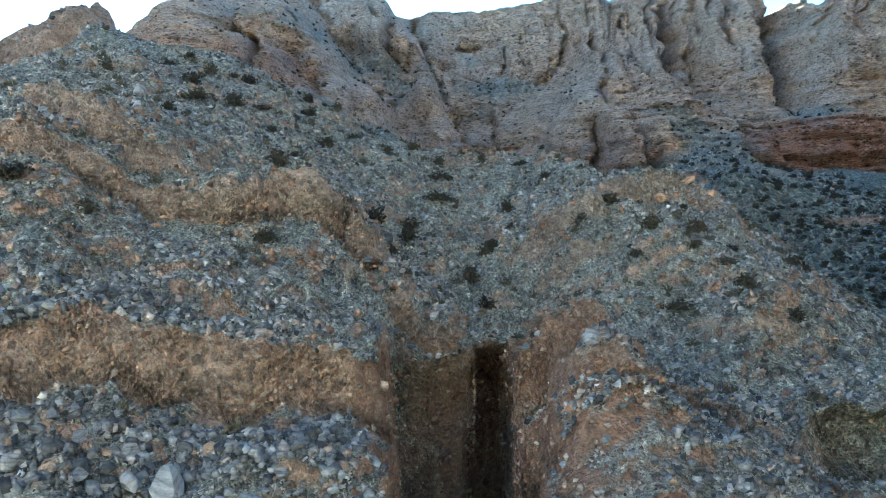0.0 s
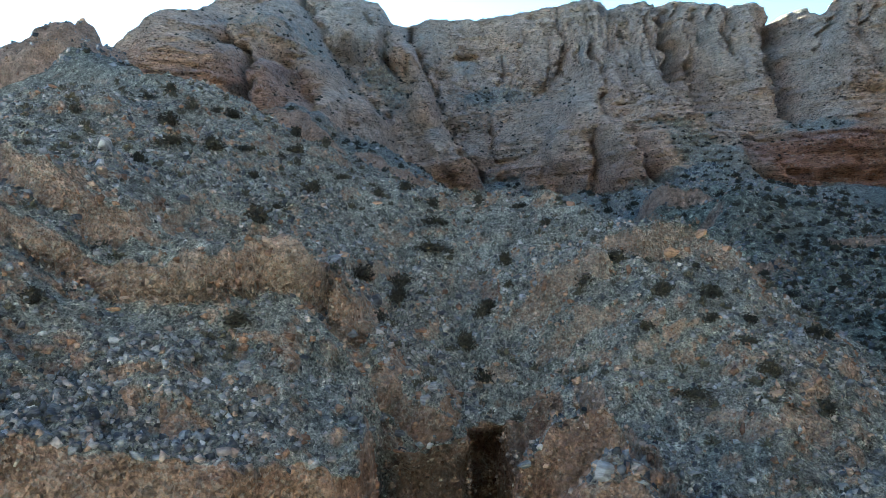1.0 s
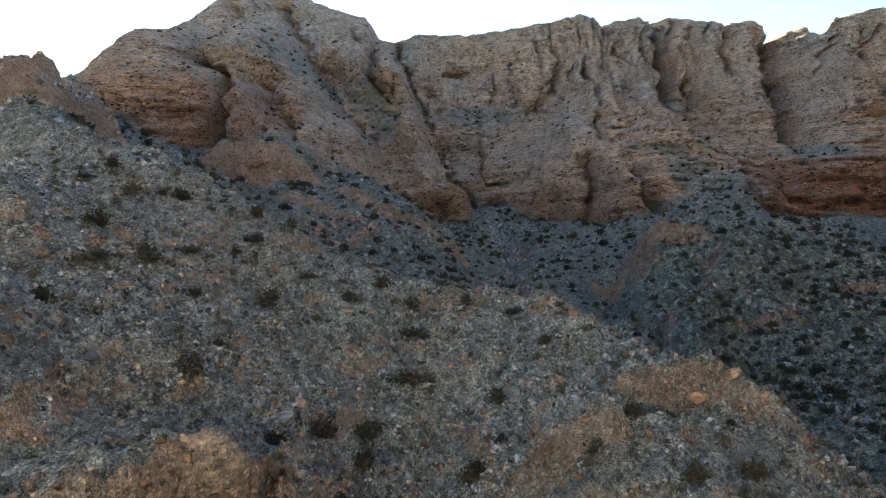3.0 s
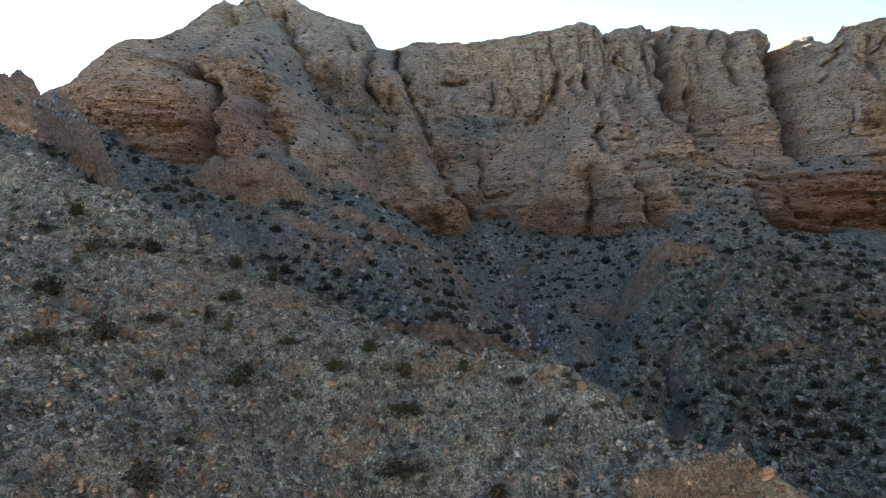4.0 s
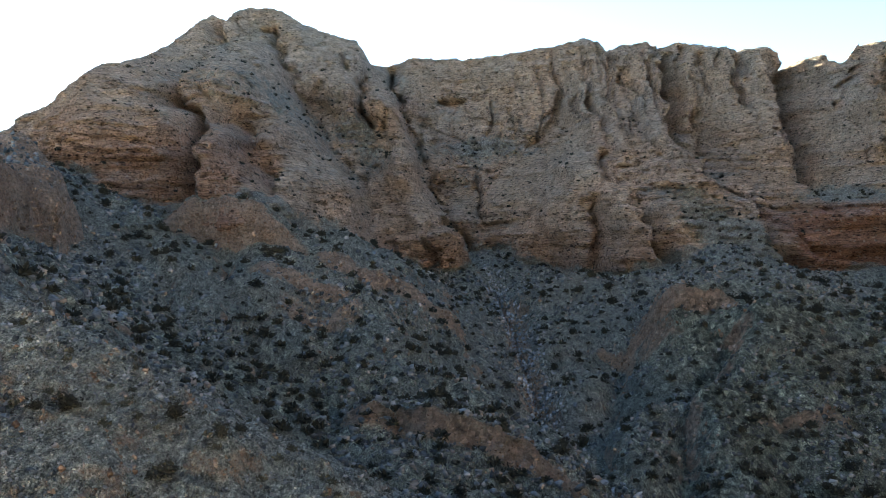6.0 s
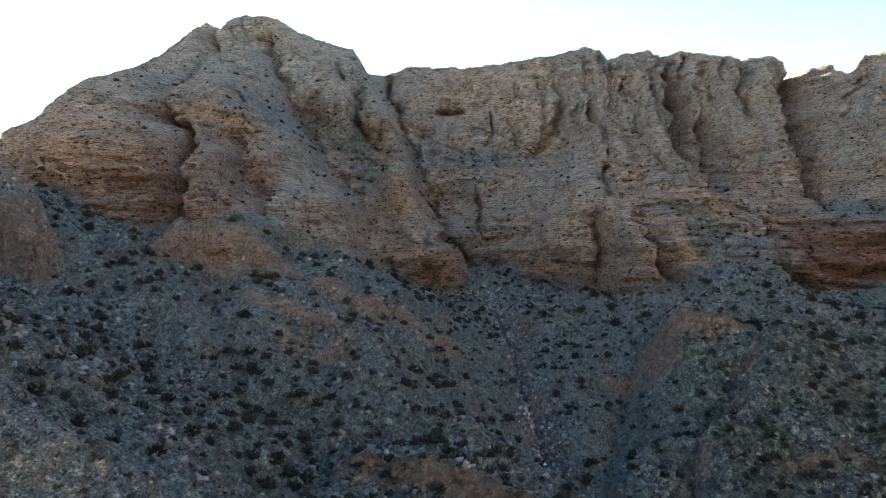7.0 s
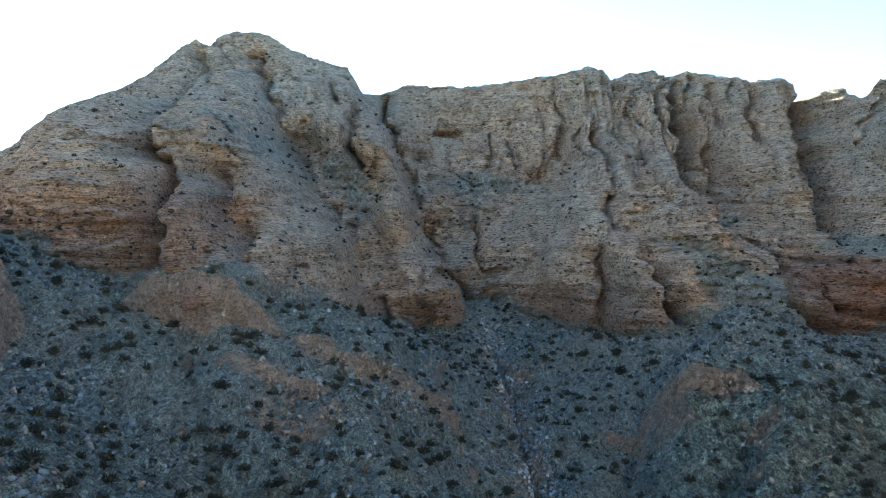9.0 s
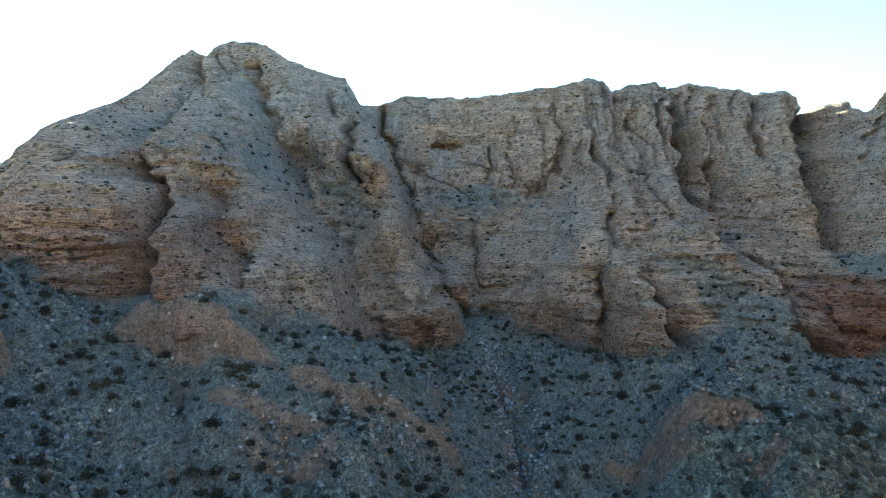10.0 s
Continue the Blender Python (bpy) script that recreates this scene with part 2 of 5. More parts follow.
# ---- shape functions ----
def lattice(ix, iy, seed):
    h = (ix.astype(np.int64) * 374761393 + iy.astype(np.int64) * 668265263 + seed * 974711) & 0xFFFFFFFF
    h = ((h ^ (h >> 13)) * 1274126177) & 0xFFFFFFFF
    h = (h ^ (h >> 16)) & 0xFFFF
    return h / 32767.5 - 1.0


def wave(x, y, seed=0):
    """Smooth random relief between -1 and 1, about one metre across."""
    fx, fy = np.floor(x), np.floor(y)
    u, v = x - fx, y - fy
    u, v = u * u * u * (u * (u * 6 - 15) + 10), v * v * v * (v * (v * 6 - 15) + 10)
    a, b = lattice(fx, fy, seed), lattice(fx + 1, fy, seed)
    c, d = lattice(fx, fy + 1, seed), lattice(fx + 1, fy + 1, seed)
    return a + (b - a) * u + (c - a) * v + (a - b - c + d) * u * v


def rough(x, y, size, octaves, seed=0, gain=0.5):
    total, amount = 0.0, 1.0
    for k in range(octaves):
        a = 0.6 + 1.1 * k
        ca, sa = math.cos(a), math.sin(a)
        total = total + amount * wave((x * ca - y * sa) / size + 17.3 * k, (x * sa + y * ca) / size - 9.1 * k, seed + k)
        size, amount = size * 0.5, amount * gain
    return total


def smooth(a, b, v):
    t = np.clip((v - a) / (b - a), 0, 1)
    return t * t * (3 - 2 * t)


class Skin:
    """A surface that runs through the points (u, v, height)."""

    def __init__(self, points, soft, slack=0.02):
        p = np.array(points, float)
        self.uv, self.soft, n = p[:, :2], soft, len(p)
        a = np.zeros((n + 3, n + 3))
        a[:n, :n] = self.kernel(p[:, 0], p[:, 1]) + slack * np.eye(n)
        a[:n, n], a[:n, n + 1], a[:n, n + 2] = 1, p[:, 0], p[:, 1]
        a[n:, :n] = a[:n, n:].T
        self.w = np.linalg.solve(a, np.concatenate([p[:, 2], np.zeros(3)]))

    def kernel(self, u, v):
        return -np.sqrt((u[..., None] - self.uv[:, 0]) ** 2 + (v[..., None] - self.uv[:, 1]) ** 2 + self.soft ** 2)

    def __call__(self, u, v):
        shape = np.shape(u)
        u, v = np.ravel(u).astype(float), np.ravel(v).astype(float)
        out = np.empty(len(u))
        for i in range(0, len(u), 40000):
            s = slice(i, i + 40000)
            out[s] = self.kernel(u[s], v[s]) @ self.w[:-3] + self.w[-3] + self.w[-2] * u[s] + self.w[-1] * v[s]
        return out.reshape(shape)


# ---- the lie of the land, in metres: (x, y, height) ----
CREST = [(-30, 62, 21.8), (-19.3, 57.3, 22.6), (-15, 52.5, 21.3), (-12.5, 51.4, 20.2), (-9.4, 50.5, 18.6), (-6.4, 50.4, 17.1), (-3, 49.4, 15.3),
         (0.3, 47, 14.6), (4.4, 46.4, 14.2), (6.4, 42.6, 13.4), (8.1, 37.4, 12.5), (11.6, 37, 11.1), (13.1, 33, 8.7), (17, 29, 5.8)]
NEAR_SLOPE = [(-22, 56, 21.6), (-25, 52, 19.7), (-20, 46, 18.9), (-31, 54, 19.6), (-12.1, 40.5, 16.9), (-11.3, 47.4, 18.4), (-7.4, 46.9, 16.6), (-5.1, 47.8, 15.9), (-11.3, 31.3, 14.5), (-20, 41, 17.6), (-27, 42, 16.4),
              (-11.7, 24.6, 12.9), (-9.8, 25.6, 11.2), (-6.4, 26.6, 10.8), (-3.8, 29.4, 10.7), (-6.5, 33.2, 12.1), (-3.7, 35.5, 10.9), (-3.4, 28, 9.0),
              (0, 42.6, 12.2), (5, 41.4, 12.6), (6.8, 34.3, 10.7), (9.7, 31.9, 9.6), (11.8, 34.5, 10.2), (11, 27.5, 8.2), (2.5, 36, 9.9), (-1, 35.5, 9.6)]
NEAR_FOOT = [(-6.2, 21.9, 8.3), (-7.7, 18.7, 7.7), (-7.8, 17.6, 7.2), (-12, 20.5, 9.6), (-5.9, 19.6, 6.8), (-3.4, 21.4, 6.7), (-3.2, 24.8, 7.7), (-8.6, 16.6, 5.6), (-3.4, 20, 4.9),
             (-5.4, 17, 4.8), (-1.7, 26.2, 5.9), (-0.1, 27, 5.8), (-0.25, 27.9, 6.7), (-1.9, 29.9, 8.3), (2.3, 29.6, 5.9), (3.2, 22, 6.9), (2.9, 20.4, 5.4), (4.0, 20, 6.3), (5.1, 16.8, 5.2), (2.3, 18.4, 5.0), (2.0, 16.6, 4.2),
             (3.4, 17.4, 5.9), (4.7, 18.5, 5.8), (5.6, 19.4, 5.4), (6.3, 18, 4.9), (8.6, 22.6, 5.6), (7.2, 26.3, 7.0), (9.9, 22.5, 5.6), (4, 27.5, 6.9), (2.2, 33, 8.0),
             (-2.4, 27.6, 7.7), (-2.3, 25.6, 7.1), (-2.3, 18, 4.4), (-2.4, 20, 4.6), (-3, 19, 4.8)]
WASH = [(-14, 12, 1.2), (-5, 13.2, 1.0), (0, 14, 0.4), (3, 12.4, 1.0), (9, 13.4, 0.8), (18, 14, 1.0), (-30, 11, 1.4), (30, 13, 1), (0, 4, 0.3), (-20, -10, 0.3), (20, -10, 0.2),
        (-5, 16.4, 4.6), (-12, 14.8, 5.0), (3.2, 15.6, 4.7), (9.6, 18.4, 3.1), (0, -40, 1), (-80, -40, 3), (80, -40, 2), (60, 30, 4), (-60, 30, 14), (-120, 0, 8), (120, 0, 3)]
VALLEY = [(-15.4, 61.0, 18.2), (-5.0, 66.0, 12.0), (6.0, 62.0, 9.0), (14.0, 50.0, 6.0), (24.0, 52.0, 2.0), (36.0, 66.0, 2.0), (22.0, 76.0, 2.2), (-9.0, 120.0, 26.0), (-2.4, 137.0, 23.2)]
VALLEY_LEFT = [(-40.8, 114.4, 33.2), (-35.5, 109.4, 30.1), (-31.0, 105.3, 27.4), (-30.6, 99.5, 24.7), (-29.0, 112.7, 27.2), (-27.2, 60.5, 23.5), (-27.1, 91.7, 21.2), (-26.8, 96.5, 21.8), (-26.5, 63.6, 25.7), (-24.2, 97.7, 23.0), (-24.1, 107.2, 23.8), (-23.5, 91.5, 20.1), (-22.9, 110.1, 24.3), (-21.3, 93.9, 19.7), (-21.1, 57.3, 23.2), (-19.5, 105.1, 20.7), (-17.9, 92.3, 18.4), (-17.8, 109.9, 24.0), (-16.1, 39.1, 18.2), (-14.5, 85.7, 15.6), (-14.0, 92.7, 16.7), (-12.4, 97.3, 18.5), (-12.4, 102.2, 21.1), (-10.9, 104.2, 22.0), (-10.2, 98.9, 18.0), (-7.3, 88.0, 13.1), (-6.8, 91.1, 14.4), (-4.2, 92.5, 15.1), (-4.2, 101.1, 19.3)]
VALLEY_FLOOR = [(-3.0, 128.0, 23.0), (-2.7, 84.9, 12.0), (-1.1, 107.6, 16.7), (-0.7, 100.4, 15.7), (-0.6, 87.7, 13.5), (-0.3, 111.3, 18.3), (1.0, 103.3, 14.4), (1.9, 82.8, 12.3), (3.0, 138.0, 19.5), (3.7, 102.4, 13.6), (4.4, 88.3, 12.5), (5.2, 105.6, 13.4), (6.6, 74.8, 10.9), (7.0, 150.0, 20.5), (7.2, 97.7, 10.4), (9.0, 122.8, 12.9), (9.4, 137.2, 16.0), (9.7, 142.9, 17.5), (10.1, 111.5, 10.0), (10.5, 154.9, 21.9), (11.6, 127.9, 12.5), (12.0, 165.0, 24.3), (14.4, 120.7, 11.0), (15.3, 141.9, 17.2), (15.4, 112.2, 8.0), (15.5, 126.6, 12.0), (16.0, 153.0, 19.5), (16.5, 115.9, 8.7), (17.0, 147.0, 18.3), (17.1, 100.5, 5.5), (19.1, 122.4, 13.0), (20.6, 112.1, 8.6)]
VALLEY_RIGHT = [(20.8, 138.0, 16.8), (20.9, 102.3, 6.3), (21.2, 127.9, 15.3), (22.7, 88.1, 3.9), (22.8, 143.3, 20.3), (23.5, 94.4, 6.6), (23.9, 121.7, 11.6), (24.0, 105.1, 8.3), (25.4, 136.3, 18.6), (25.6, 82.6, 5.2), (25.6, 89.9, 8.5), (25.6, 109.3, 10.5), (26.3, 96.7, 10.6), (26.3, 116.3, 11.5), (29.4, 127.7, 16.0), (29.5, 89.0, 7.6), (29.7, 81.6, 4.0), (29.9, 117.1, 17.5), (30.7, 96.5, 10.6), (31.3, 110.8, 13.9), (31.6, 138.0, 21.8), (32.6, 118.6, 19.7), (32.8, 122.0, 20.3), (33.2, 87.4, 7.0), (33.3, 103.7, 14.5), (33.6, 112.7, 16.7)]
RIGHT_SPUR = [(34.0, 139.3, 22.2), (34.5, 136.4, 21.7), (34.9, 93.6, 11.0), (35.6, 84.3, 6.6), (35.7, 103.9, 15.9), (35.9, 109.1, 17.9), (36.7, 111.8, 17.8), (38.0, 100.9, 14.6), (39.2, 92.6, 10.1), (41.6, 135.3, 25.1), (43.6, 102.4, 13.4), (44.1, 118.2, 19.1), (45.5, 115.2, 17.6), (46.1, 130.3, 23.5), (47.7, 112.3, 17.8), (47.9, 103.1, 13.4), (49.8, 133.1, 22.8), (67.7, 141.4, 22.1)]
FAR_RIGHT = [(58.9, 130.0, 19.8), (60.0, 112.0, 15.0), (85.0, 120.0, 17.0), (58.0, 85.0, 8.0)]
LEFT_KNOB = [(-34.2, 87.0, 32.6), (-42.0, 92.0, 29.8), (-49.0, 90.0, 27.0), (-34.0, 78.6, 23.0), (-42.0, 78.0, 23.0), (-60.0, 92.0, 25.0), (-38.0, 104.0, 31.0), (-33.0, 66.0, 22.6), (-54.0, 60.0, 19.5), (-29.0, 84.0, 22.6), (-26.6, 76.8, 22.0)]
UNDER_CLIFF = [(-30.0, 128.0, 27.0), (-60.0, 128.0, 28.0), (-20.0, 150.0, 20.0), (20.0, 175.0, 20.0), (60.0, 160.0, 16.0), (100.0, 160.0, 16.0), (-100.0, 150.0, 26.0), (0.0, 185.0, 20.0), (-40.0, 185.0, 24.0), (60.0, 190.0, 20.0), (160.0, 170.0, 18.0), (-160.0, 120.0, 24.0), (-10.0, 140.0, 21.0), (35.0, 150.0, 18.0), (50.0, 145.0, 18.0), (75.0, 152.0, 16.0), (-40.0, 122.0, 29.0)]

# ---- rock steps in the slopes: [(x, y of the lip, height)], width ----
BANKS = [
    ([(-22, 14.6, 1.6), (-12, 15.6, 1.6), (-8.2, 17.1, 1.5), (-5.9, 19.1, 1.7), (-3.4, 20.7, 1.9), (-2.2, 21.3, 1.9), (-1.4, 21.7, 1.9), (-1.1, 22, 0)], 0.45),
    ([(-24, 13.2, 3.0), (-8, 14.4, 3.0), (-4, 15.2, 3.0), (-1.6, 16.0, 3.0), (1.6, 15.0, 3.0), (3.4, 14.0, 3.0), (8, 15.4, 2.0), (24, 16.6, 2.0)], 0.6),
    ([(-18, 22.5, 0.8), (-12, 24.1, 0.8), (-10.2, 25.0, 0.8), (-9, 25.5, 0.7), (-6.4, 26.3, 1.0), (-4.8, 28.0, 1.6), (-3.6, 28.7, 1.7), (-2.6, 29.2, 1.3), (-2.0, 30, 0)], 0.4),
]
LEDGES = [
    ([(-14, 26.6, 0), (-12, 26.6, 1.2), (-10.6, 27, 1.2), (-9.2, 27.8, 0.8), (-8.4, 28.2, 0)], 0.45),
    ([(-2.3, 28.2, 0), (-1.7, 27.9, 0.9), (0.2, 27.5, 0.9), (0.9, 27.6, 0)], 0.35),
    ([(5.8, 36.4, 0), (6.8, 36.2, 0.8), (8.2, 36.3, 1.5), (10.2, 36.3, 1.5), (11.8, 35.6, 1.0), (12.6, 35, 0)], 0.6),
    ([(3.2, 34, 0), (4, 34, 0.8), (6, 33.6, 0.8), (6.8, 33.6, 0)], 0.5),
    ([(-0.8, 45.9, 0), (0.2, 46, 0.7), (4.2, 45.6, 0.7), (5, 45, 0)], 0.5),
    ([(1.4, 21.2, 0), (1.9, 21.3, 2.4), (3.0, 21.6, 2.9), (3.9, 21.0, 2.4), (4.6, 20, 0)], 0.35),
    ([(2.5, 18.5, 0), (2.9, 18.3, 0.8), (4.4, 17.7, 0.8), (5.1, 17.4, 0)], 0.35),
    ([(8.2, 20.6, 0), (9.2, 20.3, 1.4), (11.2, 19.9, 2.2), (16, 20, 2.2), (24, 20, 0)], 0.5),
]
FAR_LEDGES = [
    ([(-28.5, 112, 0), (-25.5, 111.6, 3.5), (-21, 111, 5.0), (-17, 111.2, 4.2), (-13, 112, 1.0), (-11, 112, 0)], 1.2),
    ([(-12, 108.5, 0), (-9, 109, 1.2), (-2, 112, 1.2), (4, 113.4, 1.0), (6, 114, 0)], 1.0),
    ([(27, 120, 0), (29, 119, 3.0), (32, 117.5, 3.8), (35, 116, 3.0), (37, 115, 0)], 1.0),
    ([(29, 93, 0), (32, 92.6, 0.7), (37, 91.5, 0.7), (40, 91, 0)], 0.8),
    ([(-14, 99, 0), (-11, 98.5, 0.9), (-7, 99.5, 0.9), (-4, 101, 0)], 1.2),
    ([(21, 122, 0), (22.5, 121.8, 0.9), (26.5, 121, 0.9), (28, 121, 0)], 0.7),
    ([(-18, 104, 0), (-15, 103.4, 1.1), (-8, 103.2, 1.1), (-5.5, 104, 0)], 1.1),
    ([(44, 101.5, 0), (46, 101, 0.9), (52, 99, 0.9), (56, 98, 0)], 0.8),
    ([(-6, 78, 0), (-3, 77.5, 1.4), (6, 75.2, 1.9), (10, 74.8, 1.4), (13, 75, 0)], 0.8),
]
STEPS = BANKS + LEDGES + FAR_LEDGES
# low outcrops of orange rock in the gravel: x, y, half length, height
for ox, oy, half, high in [(-2.7, 35.6, 1.0, 0.5), (-0.4, 36.6, 0.8, 0.4), (-0.5, 33.2, 0.9, 0.5), (2.8, 34.2, 0.8, 0.5), (4.8, 31.6, 1.3, 0.6), (-9.6, 44, 1.2, 0.4), (-6.2, 47.4, 1.0, 0.4), (-2.3, 40.2, 1.2, 0.4),
                           (-4.3, 43, 0.8, 0.35), (7.4, 29.4, 1.2, 0.5), (9.6, 24.6, 1.4, 0.6), (5.4, 43.6, 0.8, 0.5), (-8.2, 39.8, 0.7, 0.3), (2.0, 31.4, 0.7, 0.5)]:
    STEPS.append(([(ox - half * 1.3, oy, 0), (ox - half * 0.2, oy - 0.15, high), (ox + half * 0.3, oy + 0.1, high), (ox + half * 1.3, oy, 0)], 0.4))


def steps(x, y, ragged=1.0):
    total = np.zeros(np.shape(x))
    jag = rough(x, y, 2.0, 3, 40, 0.4) * 0.4 * ragged
    for line, width in STEPS:
        px, py, ph = np.array(line).T
        lip = np.interp(x, px, py) + jag * min(1.5, width * 2)
        if px[0] == -18:
            lip = lip + 1.1 * np.exp(-((x + 3.45) / 0.16) ** 2)
        h = np.interp(x, px, ph, 0, 0)
        total = total + h * smooth(-width, width * 0.3, y - lip) * (1 - smooth(0.6, 4 + 5 * width, y - lip))
    return total


def slot(x, y, ragged=1.0):
    """The narrow ravine that cuts back into the foot of the slope."""
    jag = rough(x, y, 1.6, 2, 60, 0.4) * 0.28 * ragged
    mouth = smooth(-0.35, 0.2, x + 1.75 + jag - 0.08 * (26 - y)) * smooth(-0.35, 0.2, 1.75 - x + jag) * smooth(-0.3, 0.3, 26.7 + jag - y)
    cleft = smooth(-0.15, 0.1, x - 1.1 + jag * 0.5) * smooth(-0.2, 0.15, 1.8 + 1.6 * smooth(23, 25, y) - x + jag * 0.5) * smooth(-0.4, 0.3, 28.6 + jag - y)
    return mouth * smooth(8, 15, y), cleft * smooth(14, 17, y)


def side_gully(x, y):
    """A steep rill that runs down beside the prow."""
    line = np.interp(y, [16, 18, 20, 21.7, 25, 28], [9.6, 8.4, 7.2, 6.0, 4.9, 4.2]) + 0.2 * wave(x * 0.9, y * 0.9, 61)
    wide = np.interp(y, [16, 20, 25], [1.0, 0.75, 0.35])
    deep = np.interp(y, [14, 16, 20, 22, 25, 29], [0.8, 3.4, 4.4, 3.6, 2.3, 0])
    d = x - line
    return -deep * smooth(-wide, 0, d) * smooth(wide + 0.1, wide - 0.2, d) * smooth(11, 15, y)


def wash_x(y):
    """The bed of the main gully."""
    return np.interp(y, [75.5, 81.0, 88.9, 95.3, 107.9, 120.0, 138.0, 150.7], [17.5, 16.1, 14.9, 13.4, 13.5, 13.3, 13.0, 11.5])


# gullies that drain the valley sides: [(x, y)], depth, half width
GULLIES = [
    ([(11.5, 150.7), (13.0, 138.0), (13.3, 120.0), (13.5, 107.9), (13.4, 95.3), (14.9, 88.9), (16.1, 81.0), (17.5, 75.5)], 6.0, 1.9),
    ([(36.1, 132.1), (31.1, 129.6), (26.7, 124.1), (23.4, 117.2), (17.8, 97.7), (16.5, 91.7)], 2.6, 1.6),
    ([(33.4, 108.4), (29.6, 104.4), (24.7, 95.5), (22.5, 89.6), (20.3, 78.8)], 5.0, 2.6),
    ([(-8.3, 102.1), (-7.0, 95.0), (-7.2, 88.0), (-5.3, 74.1)], 1.2, 1.6),
    ([(-19.3, 110.0), (-19.2, 99.1), (-16.1, 92.7), (-11.6, 87.7)], 1.4, 1.8),
    ([(3.7, 148.4), (5.0, 122.1), (6.4, 103.9), (9.0, 97.5), (8.8, 75.9)], 1.2, 1.3),
    ([(-32.0, 108.0), (-28.7, 104.0), (-23.9, 96.2), (-19.0, 90.1)], 1.6, 1.8),
    ([(45.8, 115.7), (41.6, 101.0), (39.0, 91.2), (35.9, 81.4)], 1.3, 1.6),
    ([(34.1, 99.9), (31.6, 92.1), (30.3, 84.0)], 1.2, 1.4),
]


def off_line(x, z, line):
    """The distance from a line of straight pieces, and on which side: 1 for its left hand, -1 for its right."""
    best, side = np.full(np.shape(x), 1e9), np.zeros(np.shape(x))
    for (ax, az), (bx, bz) in zip(line, line[1:]):
        dx, dz = bx - ax, bz - az
        t = np.clip(((x - ax) * dx + (z - az) * dz) / (dx * dx + dz * dz), 0, 1)
        d = np.hypot(x - ax - t * dx, z - az - t * dz)
        turn = (dx * (z - az) - dz * (x - ax)) / math.hypot(dx, dz)
        side = np.where(d < best, turn, side)
        best = np.minimum(best, d)
    return best, np.tanh(side / 0.45)


def channels(x, y):
    z = np.zeros(np.shape(x))
    here = (y > 55) & (y < 172) & (np.abs(x) < 90)
    u, v = x[here], y[here]
    u = u + 0.5 * wave(u / 3, v / 3, 62)
    total = np.zeros(np.shape(u))
    for line, deep, wide in GULLIES:
        total = total - deep * np.exp(-off_line(u, v, line)[0] / wide)
    z[here] = total
    return z


def knob(x, y, ragged=1.0):
    """A blunt nose of bare rock at the head of the near ridge."""
    u, v = x + ragged * 0.9 * rough(x, y, 4, 3, 136), y + ragged * 0.9 * rough(x, y, 4, 3, 138)
    low = np.clip(1 - ((u + 42) / 10.3) ** 4 - ((v - 91) / 11.5) ** 4, 0, 1) ** 0.5
    heel = np.clip(1 - ((u + 37.5) / 8) ** 2 - ((v - 82) / 6.5) ** 2, 0, 1) ** 0.6
    return 7.5 * low + 3.2 * heel


def cut(x, y, ragged=1.0):
    return channels(x, y) + steps(x, y, ragged) + knob(x, y, ragged)


LAND = CREST + NEAR_SLOPE + NEAR_FOOT + WASH + VALLEY + VALLEY_LEFT + VALLEY_FLOOR + VALLEY_RIGHT + RIGHT_SPUR + FAR_RIGHT + LEFT_KNOB + UNDER_CLIFF
LAND = [(x, y, z - float(cut(np.array([float(x)]), np.array([float(y)]), 0.0)[0])) for x, y, z in LAND]
land = Skin(LAND, 1.2)

# ---- the cliffs: how far back the rock stands, (x, height, y) ----
LEFT_DOME = [(-51.9, 42.4, 134.8), (-48.3, 46.3, 135.7), (-43.4, 47.2, 131.3), (-40.5, 35.8, 118.2), (-40.2, 48.9, 137.1), (-37.0, 39.9, 122.2), (-34.5, 33.0, 117.3), (-33.7, 46.8, 141.5), (-32.2, 37.2, 123.0), (-30.7, 31.2, 120.0), (-29.3, 34.2, 121.5), (-28.1, 49.1, 139.8), (-27.8, 31.2, 120.1), (-26.2, 58.5, 172.2), (-25.5, 36.8, 121.3), (-25.4, 41.1, 137.6), (-25.1, 46.1, 142.2), (-22.6, 28.6, 112.9)]
PEAK = [(-21.5, 35.6, 126.7), (-20.6, 58.4, 175.3), (-20.2, 39.5, 135.5), (-19.2, 50.2, 172.3), (-18.8, 31.9, 118.9), (-17.6, 28.1, 114.1), (-17.3, 53.6, 169.9), (-16.6, 34.9, 133.8), (-15.7, 41.7, 150.2), (-15.2, 30.6, 119.4), (-14.4, 47.1, 165.7), (-14.0, 66.7, 193.9), (-13.4, 52.4, 167.1), (-13.2, 33.4, 132.5), (-12.4, 29.4, 131.2), (-10.8, 41.3, 161.0), (-10.2, 33.0, 137.1), (-9.2, 49.1, 166.0), (-8.5, 26.8, 133.4), (-8.4, 38.5, 161.2), (-8.3, 64.5, 202.4), (-7.3, 44.2, 166.8), (-5.4, 29.9, 150.8), (-5.3, 48.0, 165.5), (-4.7, 34.7, 153.2)]
